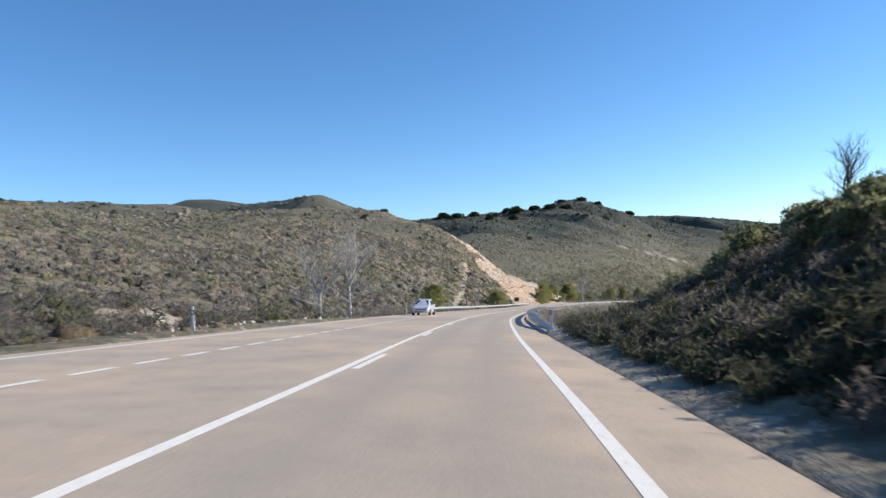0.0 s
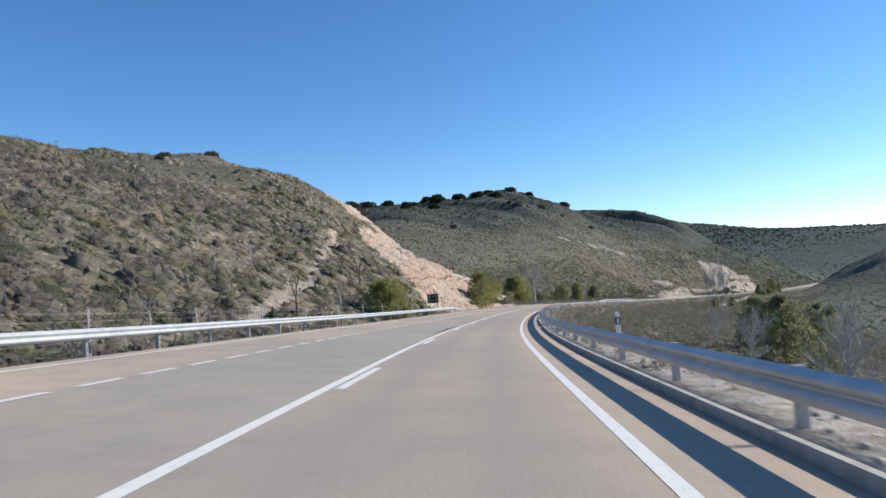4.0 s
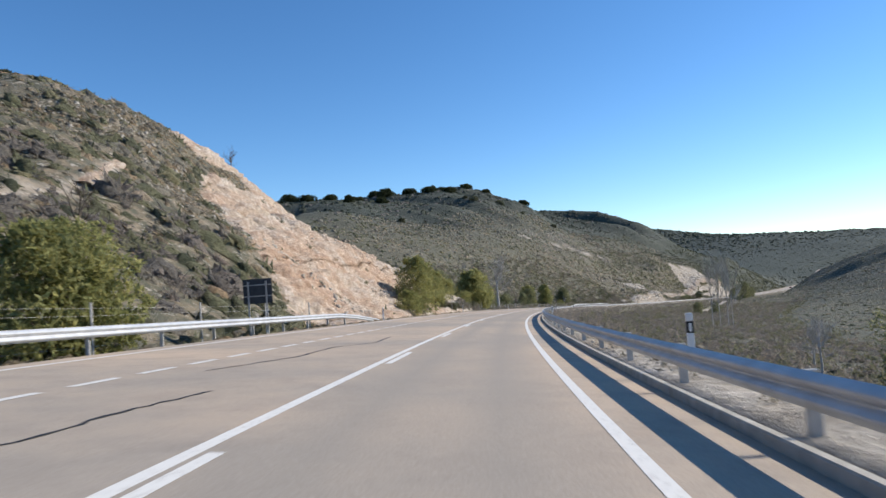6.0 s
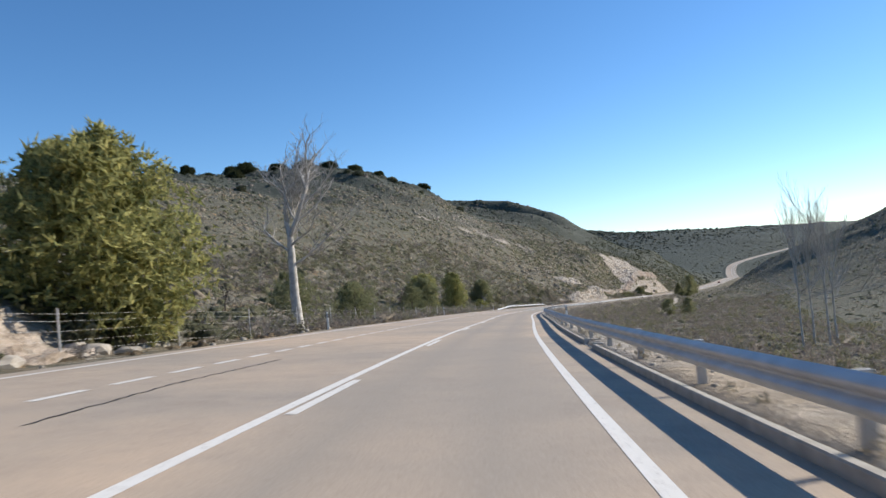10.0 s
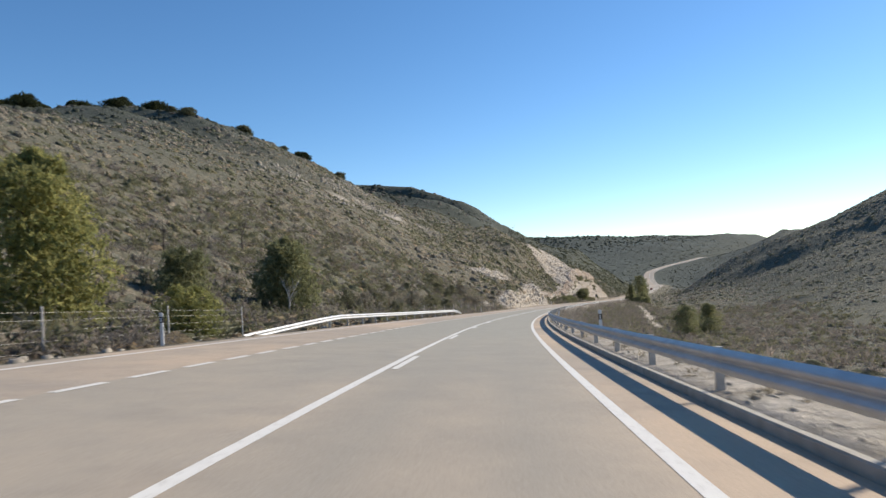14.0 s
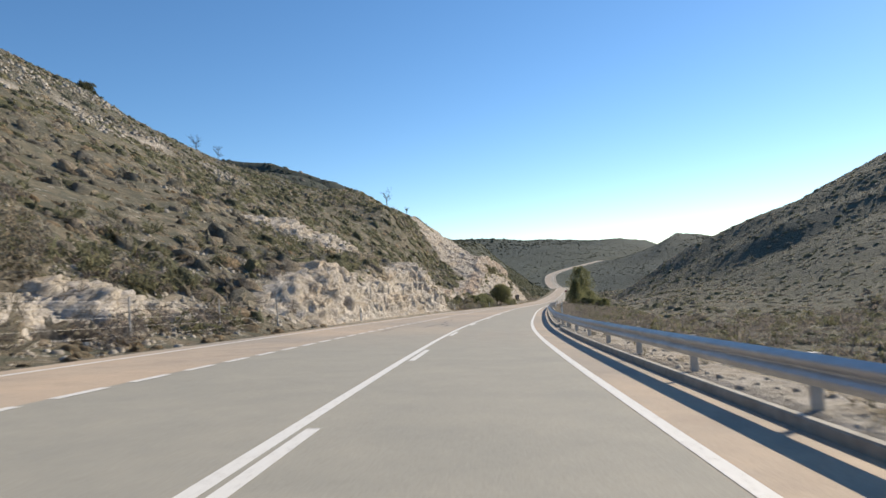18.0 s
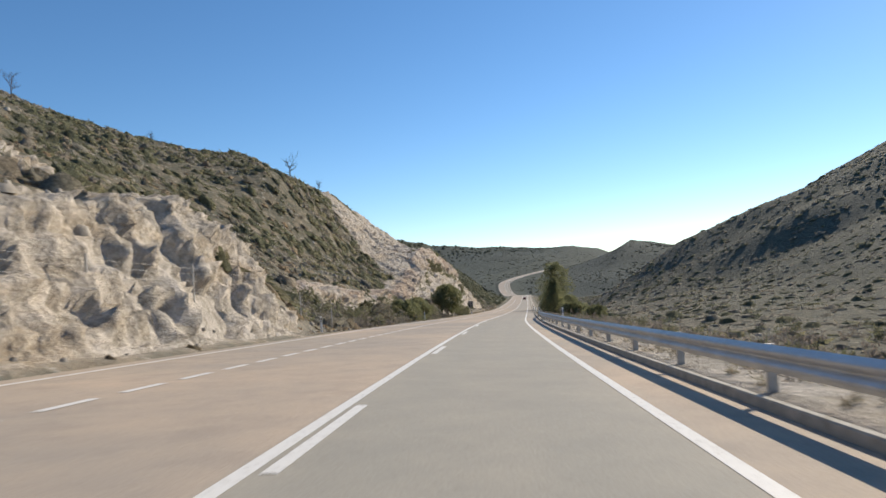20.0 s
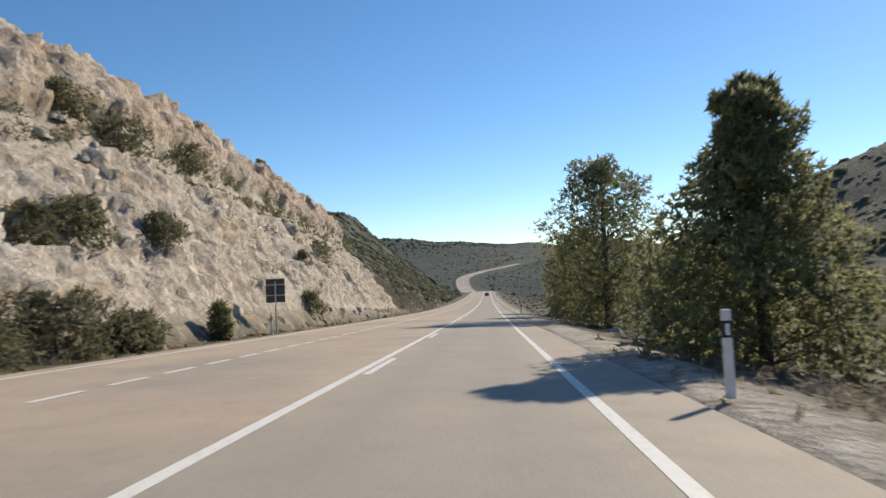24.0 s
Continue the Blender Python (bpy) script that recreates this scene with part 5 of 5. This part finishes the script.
leafy_tree(301, -17.2, 3.0, 3.4, 1750, "low green pine at the gully's mouth", PINE, trunk=0.05)
# right of the road
leafy_tree(752, 7.2, 12.4, 8.6, 71, "tall dense dark conifer beside the road", DARK_PINE, trunk=0.04, dens=2.6, shape="round", leaf_size=0.7)
leafy_tree(720, 5.4, 7.4, 5.6, 72, "tall pointed conifer beside the road", DARK_PINE, trunk=0.04, dens=2.6, shape="cone", leaf_size=0.75)
leafy_tree(735, 9.0, 4.2, 5.4, 73, "dark conifer in the roadside row", DARK_PINE, trunk=0.04, dens=1.6)
leafy_tree(714, 8.6, 2.8, 5.0, 74, "bushy conifer in the roadside row", DARK_PINE, trunk=0.04, dens=1.6)
leafy_tree(727, 6.4, 3.4, 4.6, 77, "bushy conifer in the roadside row", DARK_PINE, trunk=0.04, dens=1.4)
leafy_tree(708, 12.0, 2.4, 4.6, 78, "low bushy conifer below the road", DARK_PINE, trunk=0.0, dens=1.2)
leafy_tree(762, 6.8, 8.5, 5.0, 75, "dark conifer in the roadside row", DARK_PINE, trunk=0.04, dens=1.6)
leafy_tree(776, 7.0, 8.0, 5.0, 76, "dark conifer in the roadside row", DARK_PINE, trunk=0.04, dens=1.4)
for k, (s, d, h, w) in enumerate(((92, 24, 8, 6), (101, 30, 9, 6), (112, 22, 7, 5.5), (171, 21, 8.5, 5.5), (180, 27, 8, 5), (234, 35, 9, 8), (540, 24, 6, 5), (556, 30, 6.5, 5))):
    leafy_tree(s, d, h, w, 80 + k, "dark green pine down in the valley", DARK_PINE, trunk=0.08, dens=1.3)
for k, (s, d, h) in enumerate(((25, 12, 3.4), (29, 15, 3.8), (150, 17, 6.5), (158, 20, 7), (163, 16, 6), (246, 30, 6.5), (251, 31, 6))):
    bare_tree(s, d, h, 100 + k, "pale leafless tree on the valley side", PALE_BARK if k > 1 else DARK_BARK, 0.5)
for k, (s, d, h) in enumerate(((393, 37.5, 20.5), (395, 39.6, 21), (396, 42.0, 22.5), (397, 43.4, 21))):
    bare_tree(s, d, h, 180 + k, "tall slender leafless poplar standing in the valley", PALE_BARK, 0.16, 4, name="poplar_tree", group="poplars in the valley", thick=0.32)
# holm oaks along the skyline: chainage, distance from the road, width, height
OAKS = ((572, 272, 14, 7.3), (574, 256, 13, 6.5), (596, 254, 9, 6), (570, 209, 6.5, 6.5), (633, 244, 9, 7), (631, 229, 12, 8.5), (649, 221, 11, 5.7), (653, 202, 12, 5),
        (660, 188, 11, 4.5), (787, 255, 13, 4.7), (792, 234, 9, 4.2), (792, 191, 9, 5), (594, 200, 8, 5.5), (781, 282, 12, 5), (612, 240, 7, 4.5), (641, 233, 7, 4.5))
BUSHES = ((508, 114, 4, 2.7), (633, 144, 6, 2.6), (662, 142, 6, 2.8), (682, 105, 5, 2.4), (660, 139, 6.5, 3.6), (633, 152, 4.2, 2.4), (664, 122, 3.2, 2.3), (242, 68, 2.9, 1.8), (261, 69, 3, 1.2))
for k, (s, e, w, h) in enumerate(OAKS):
    leafy_tree(s, LEFT_EDGE - e, h, w * 1.1, 600 + k, "dark rounded holm oak on the ridge", OAK, "oak_tree", trunk=0.0, dens=1.2, leaf_size=2.6, sink=h * 0.33, group="oaks on the ridge")
for k, (s, e, w, h) in enumerate(BUSHES):
    leafy_tree(s, LEFT_EDGE - e, h, w * 1.1, 640 + k, "dark bush standing out on the hill's brow", SHRUB_DARK, "bush", trunk=0.0, dens=0.8, leaf_size=1.8, sink=h * 0.3, group="bushes on the hill's brow")
# dark bushes crowding the bank where the shot begins
for k in range(30):
    rr = random.Random(700 + k)
    s = -4 + k * 1.35 + rr.uniform(-1, 1)
    leafy_tree(s, RIGHT_EDGE + rr.uniform(6.0, 12.5), rr.uniform(0.6, 1.15), rr.uniform(1.4, 2.6), 720 + k, "dark leafy bush crowding the shaded bank", DARK_PINE, "bush", trunk=0.0, dens=0.6, group="bushes on the bank")


# ---------------------------------------------------------------- delineators, signs, fences
def delineator_proto():
    ob = tagged(new("delineator"), "white plastic roadside delineator post with black band", "delineator", "roadside delineators")
    bm = box_bm(0.12, 0.05, 0.74, (0, 0, 0.35), 0.015)
    part("post", bm, WHITE_PLASTIC, ob)
    part("band", box_bm(0.124, 0.054, 0.20, (0, 0, 0.82), 0.012), BLACK_PLASTIC, ob, "black band")
    part("reflector", box_bm(0.05, 0.012, 0.14, (0, -0.034, 0.82), 0.003), WHITE_PLASTIC, ob, "pale reflector")
    part("cap", box_bm(0.12, 0.05, 0.14, (0, 0, 0.99), 0.015), WHITE_PLASTIC, ob)
    return ob


DELIN = delineator_proto()
DELIN.matrix_world = frame_at(25, -12.3, -0.03, tilt=False)
for s in (74, 225.5, 275, 325, 376, 426, 525, 575, 625, 668, 737, 780):
    copy_thing(DELIN, frame_at(s, -12.3, -0.03, tilt=False))
for s in (30, 80, 130, 180, 230, 277, 330, 380, 430, 530, 580, 630, 670.5, 711.5, 764):
    copy_thing(DELIN, frame_at(s, 2.2 if 30 < s < 670 else 1.62, 0.05, tilt=False))

copy_thing(DELIN, frame_at(478, 2.2, 0.05, tilt=False) @ Matrix.Rotation(radians(13), 4, "Y"))


def sign_board(name, label, s, d, w, h, up, posts, mat, turn=0.0, face=None):
    ob = tagged(new(name), label, "road sign")
    m = frame_at(s, d, 0, tilt=False, turn=turn)
    m.translation = on_ground(s, d, -0.2)
    ob.matrix_world = m
    part("panel", box_bm(w, 0.03, h, (0, 0, up + h / 2 + 0.2), 0.008), mat, ob)
    part("stiffener", box_bm(w * 0.96, 0.03, 0.05, (0, -0.03, up + h * 0.3 + 0.2), 0.004), POST_STEEL, ob)
    part("stiffener", box_bm(w * 0.96, 0.03, 0.05, (0, -0.03, up + h * 0.75 + 0.2), 0.004), POST_STEEL, ob)
    if face:
        part("face", box_bm(w * 0.92, 0.012, h * 0.92, (0, -0.045, up + h / 2 + 0.2), 0.004), face, ob)
    for x in posts:
        part("post", box_bm(0.08, 0.05, up + h * 0.9 + 0.2, (x, -0.06, (up + h * 0.9 + 0.2) / 2), 0.006), POST_STEEL, ob)
    return ob


sign_board("road_sign", "dark back of a rectangular road sign on two posts", 200, -12.9, 1.45, 1.2, 1.55, (-0.45, 0.45), SIGN_GREY)
sign_board("road_sign", "dark grey back of a square sign on one post", 738.5, -12.5, 1.0, 1.25, 1.65, (0.0,), SIGN_GREY, 6)


def fence(s0, s1, e, label):
    """Wire mesh on thin posts."""
    f = tagged(new("wire_fence"), label, "fence", "roadside wire fences")
    me = bpy.data.meshes.new("post")
    bm = bmesh.new()
    bmesh.ops.create_cone(bm, cap_ends=True, segments=8, radius1=0.035, radius2=0.035, depth=1.9, matrix=Matrix.Translation((0, 0, 0.65)))
    bm.to_mesh(me)
    bm.free()
    me.materials.append(POST_STEEL)
    ss = np.arange(s0, s1, 7.0)
    for s in ss:
        ob = part("post", me, POST_STEEL, f)
        ob.matrix_world = Matrix.Translation(on_ground(s, LEFT_EDGE - e))
    for h in (0.3, 0.6, 0.9, 1.2, 1.42):
        v, q = [], []
        for i, s in enumerate(ss):
            c = on_ground(s, LEFT_EDGE - e, h)
            v += [c + Vector((0, 0, 0.0025)), c + Vector((0.002, 0, -0.0015)), c - Vector((0.002, 0, 0.0015))]
            if i:
                q += [(3 * i - 3 + j, 3 * i - 3 + (j + 1) % 3, 3 * i + (j + 1) % 3, 3 * i + j) for j in range(3)]
        part("wire", mesh_of("wire", v, q, POST_STEEL), POST_STEEL, f)
    return f


fence(96, 210, 1.35, "thin wire fence on metal posts behind the guard rail")
fence(276, 440, 2.6, "thin wire fence on metal posts along the verge")
fence(486, 640, 2.2, "thin wire fence on metal posts below the hill")


# ---------------------------------------------------------------- cracks sealed with tar
def crack(points, width, seed):
    """A wandering tarred crack on the road, through points given as chainage and offset."""
    rng = random.Random(seed)
    line = []
    for (s0, d0), (s1, d1) in zip(points[:-1], points[1:]):
        n = max(2, int(math.hypot(s1 - s0, d1 - d0) / 0.18))
        for i in range(n):
            u = i / n
            line.append((s0 + (s1 - s0) * u + rng.uniform(-.03, .03), d0 + (d1 - d0) * u + rng.uniform(-.035, .035)))
    line.append(points[-1])
    v, f = [], []
    for i, (s, d) in enumerate(line):
        w = width * rng.uniform(0.45, 1.2) * (0.3 if i in (0, len(line) - 1) else 1)
        (sa, da), (sb, db) = line[max(0, i - 2)], line[min(len(line) - 1, i + 2)]
        n = math.hypot(sb - sa, db - da) or 1.0
        os, od = -(db - da) / n * w / 2, (sb - sa) / n * w / 2
        v += [on_road(s - os, d - od, 0.005), on_road(s + os, d + od, 0.005)]
        if i:
            a = 2 * i
            f.append((a - 2, a - 1, a + 1, a))
    part("tar_crack", mesh_of("tar_crack", v, f, TAR), TAR, ROAD, "dark tarred crack")


crack([(260.2, -4.5), (260.8, -4.6), (261.0, -4.9), (262.0, -4.8), (262.5, -5.5), (263.5, -5.3), (265.0, -5.8)], 0.11, 1)
crack([(562.0, -5.6), (563.5, -5.65), (566.0, -5.6), (567.5, -5.5)], 0.07, 2)
crack([(564.0, -4.7), (565.8, -4.8), (566.2, -5.2), (568.2, -5.4)], 0.10, 3)
crack([(568.8, -5.2), (570.5, -5.6), (572.8, -5.8)], 0.10, 4)
crack([(574.5, -5.7), (577.5, -6.0)], 0.08, 5)
crack([(558.0, -7.0), (561.5, -7.1), (564.0, -7.15)], 0.07, 6)
crack([(180.5, -6.6), (184.0, -5.9), (187.5, -6.0), (190.0, -5.2), (194.0, -5.4)], 0.08, 7)
crack([(172.5, -5.6), (174.0, -5.35), (175.5, -5.4), (177.5, -5.15)], 0.09, 10)
crack([(142.5, -3.98), (145.5, -3.86), (149.0, -3.92), (153.0, -3.84)], 0.17, 11)
crack([(396.0, -6.3), (398.5, -5.6), (401.5, -5.7), (404.0, -4.9), (408.0, -5.6)], 0.10, 8)
crack([(292.0, -6.2), (296.0, -6.5), (301.0, -6.4)], 0.06, 9)


# ---------------------------------------------------------------- pale boulders
def boulder(s, d, size, seed):
    rng = random.Random(seed)
    bm = bmesh.new()
    bmesh.ops.create_icosphere(bm, subdivisions=2, radius=1)
    for v in bm.verts:
        n = noise.fractal(v.co * 1.3 + Vector((seed, 0, 0)), 1.0, 2.0, 3)
        v.co *= 1 + 0.35 * n
        v.co.z *= 0.62
    me = bpy.data.meshes.new("boulder")
    bm.to_mesh(me)
    bm.free()
    me.materials.append(ROCK)
    ob = tagged(new("boulder", me), "pale weathered limestone boulder on the slope", "rock", "boulders on the slope")
    ob.matrix_world = Matrix.Translation(on_ground(s, d, size * 0.15)) @ Matrix.Rotation(rng.uniform(0, 6), 4, "Z") @ Matrix.Diagonal((size, size * rng.uniform(0.6, 1), size * rng.uniform(0.6, 0.95), 1))


for k in range(46):
    rr = random.Random(900 + k)
    s0, d0 = ((324, -20.0), (347, -17.5), (250, -14.2), (303, -13.6), (325, -19.0))[k % 5]
    boulder(s0 + rr.gauss(0, 3.2), d0 - abs(rr.gauss(0, 1.6)), rr.uniform(0.25, 0.85), 950 + k)


# ---------------------------------------------------------------- vehicles
SILVER = plain_mat("silver_car_paint", (0.56, 0.57, 0.58), (0.62, 0.63, 0.64), 1.0, 0.28, 0.35, 0.6)
RED_PAINT = plain_mat("dark_red_car_paint", (0.16, 0.02, 0.02), (0.20, 0.03, 0.025), 1.0, 0.3, 0.2, 0.6)
CAR_GLASS = plain_mat("tinted_car_glass", (0.012, 0.014, 0.018), (0.02, 0.022, 0.028), 1.0, 0.06, 0.0, 0.8)
TYRE = plain_mat("tyre_rubber", (0.018, 0.018, 0.018), (0.03, 0.03, 0.03), 8.0, 0.8)
ALLOY = plain_mat("alloy_wheel", (0.45, 0.45, 0.46), (0.6, 0.6, 0.61), 5.0, 0.35, 0.8)
LAMP_CLEAR = plain_mat("clear_headlight", (0.55, 0.57, 0.6), (0.75, 0.77, 0.8), 6.0, 0.12, 0.2, 0.8)
LAMP_RED = plain_mat("red_tail_light", (0.30, 0.015, 0.012), (0.38, 0.02, 0.018), 6.0, 0.2, 0.0, 0.6)


def car(name, label, m, paint):
    """A people carrier, front at y = 0, facing -y, wheels on z = 0."""
    root = tagged(new(name), label, "car")
    root.matrix_world = m
    # y, belt height, roof height, half width low, half width roof
    rows = [(0.0, .50, .52, .62, .55), (.06, .62, .66, .74, .62), (.25, .72, .78, .82, .66), (.6, .82, .88, .865, .70), (1.0, .92, 1.0, .885, .72), (1.25, .96, 1.17, .89, .68),
            (1.75, .99, 1.50, .89, .60), (2.2, 1.0, 1.58, .89, .61), (2.9, 1.02, 1.60, .89, .61), (3.5, 1.04, 1.57, .885, .60), (3.9, 1.05, 1.50, .875, .58), (4.15, 1.05, 1.30, .86, .60), (4.3, 1.0, 1.06, .83, .66), (4.36, .70, .74, .78, .66), (4.36, .50, .52, .72, .6)]
    verts, n = [], 13
    for y, zb, zt, w, wr in rows:
        lo = 0.22 if 0.2 < y < 4.2 else 0.27
        half = [(w * 0.86, lo), (w * 0.97, lo + 0.12), (w, (lo + zb) * 0.5 + 0.06), (w * 0.985, zb), (wr + (w * 0.985 - wr) * 0.12, zb + (zt - zb) * 0.86), (wr * 0.82, zt - 0.006)]
        ring = [(x, z) for x, z in half] + [(0, zt + 0.012)] + [(-x, z) for x, z in half[::-1]]
        verts += [(x, y, z) for x, z in ring]
    faces = []
    for i in range(len(rows) - 1):
        for j in range(n):
            a, b2 = i * n + j, i * n + (j + 1) % n
            faces.append((a, b2, b2 + n, a + n))
    faces.append(tuple(range(n))[::-1])
    faces.append(tuple(range((len(rows) - 1) * n, len(rows) * n)))
    body = part("body", mesh_of("body", verts, faces, paint, True), paint, root)

    def pane(nm, quad, mat=CAR_GLASS):
        q = [Vector(p) for p in quad]
        nrm = (q[1] - q[0]).cross(q[2] - q[0]).normalized() * 0.012
        part(nm, mesh_of(nm, [p + nrm for p in q], [tuple(range(len(q)))], mat), mat, root)

    for sgn in (1, -1):
        def side(y, u):
            ys = [r[0] for r in rows]
            zb, zt, w, wr = [float(np.interp(y, ys, [r[k] for r in rows])) for k in (1, 2, 3, 4)]
            x = w * 0.985 + (wr + (w * 0.985 - wr) * 0.12 - w * 0.985) * u
            return (sgn * x, y, zb + (zt - zb) * 0.86 * u)
        for nm, pts in (("side_window", [(1.42, .10), (2.42, .08), (2.42, .90), (1.86, .90)]), ("side_window", [(2.50, .08), (3.38, .08), (3.38, .90), (2.50, .90)]), ("quarter_window", [(3.45, .08), (4.0, .12), (3.82, .88), (3.45, .90)])):
            q = [side(*p) for p in pts]
            pane(nm, q if sgn > 0 else q[::-1])
        part("mirror", box_bm(0.2, 0.1, 0.13, (sgn * 1.0, 1.42, 1.04), 0.03), paint, root, "silver door mirror")
        part("roof_rail", box_bm(0.035, 1.9, 0.035, (sgn * 0.58, 2.75, 1.625), 0.01), ALLOY, root)
        part("headlight", box_bm(0.34, 0.22, 0.17, (sgn * 0.60, 0.16, 0.70), 0.05), LAMP_CLEAR, root, "clear headlight")
        part("tail_light", box_bm(0.14, 0.10, 0.5, (sgn * 0.76, 4.24, 0.98), 0.03), LAMP_RED, root, "red tail light")
        for y in (0.88, 3.62):
            bm = bmesh.new()
            bmesh.ops.create_cone(bm, cap_ends=True, segments=28, radius1=0.325, radius2=0.325, depth=0.22, matrix=Matrix.Translation((sgn * 0.80, y, 0.325)) @ Matrix.Rotation(radians(90), 4, "Y"))
            bmesh.ops.bevel(bm, geom=[e for e in bm.edges if len(e.link_faces) == 2 and abs(e.calc_face_angle(0)) > 1], offset=0.03, segments=2, affect="EDGES")
            wheel = part("wheel", bm, TYRE, root, "black tyre", True)
            bm = bmesh.new()
            for k in range(5):
                rot = Matrix.Translation((sgn * 0.905, y, 0.325)) @ Matrix.Rotation(k * 1.2566, 4, "X")
                bmesh.ops.create_cube(bm, size=1, matrix=rot @ Matrix.Translation((0, 0, 0.11)) @ Matrix.Diagonal((0.03, 0.085, 0.22, 1)))
            for r0, dep in ((0.23, 0.02), (0.06, 0.05)):
                bmesh.ops.create_cone(bm, cap_ends=dep > 0.03, segments=24, radius1=r0, radius2=r0, depth=dep, matrix=Matrix.Translation((sgn * 0.905, y, 0.325)) @ Matrix.Rotation(radians(90), 4, "Y"))
            rim = part("rim", bm, ALLOY, wheel, "five-spoke alloy rim")
    pane("windscreen", [(-.66, 1.10, 1.05), (.66, 1.10, 1.05), (.54, 1.72, 1.47), (-.54, 1.72, 1.47)])
    pane("rear_window", [(.58, 4.20, 1.12), (-.58, 4.20, 1.12), (-.52, 3.98, 1.44), (.52, 3.98, 1.44)])
    part("grille", box_bm(0.9, 0.06, 0.09, (0, 0.02, 0.60), 0.02), BLACK_PLASTIC, root, "dark grille")
    part("lower_grille", box_bm(1.1, 0.06, 0.12, (0, 0.03, 0.40), 0.02), BLACK_PLASTIC, root, "dark lower grille")
    part("plate_bar", box_bm(0.5, 0.02, 0.11, (0, -0.015, 0.50), 0.004), WHITE_PLASTIC, root, "white bar")
    return root


def car_at(s, d, turn=0.0):
    return frame_at(s, d, 0.006, turn=turn)


car("car", "silver people carrier with tinted windows on the road", car_at(65.0, -9.1), SILVER)
car("car", "dark red car far ahead on the road", car_at(1010, -1.8, 180), RED_PAINT)
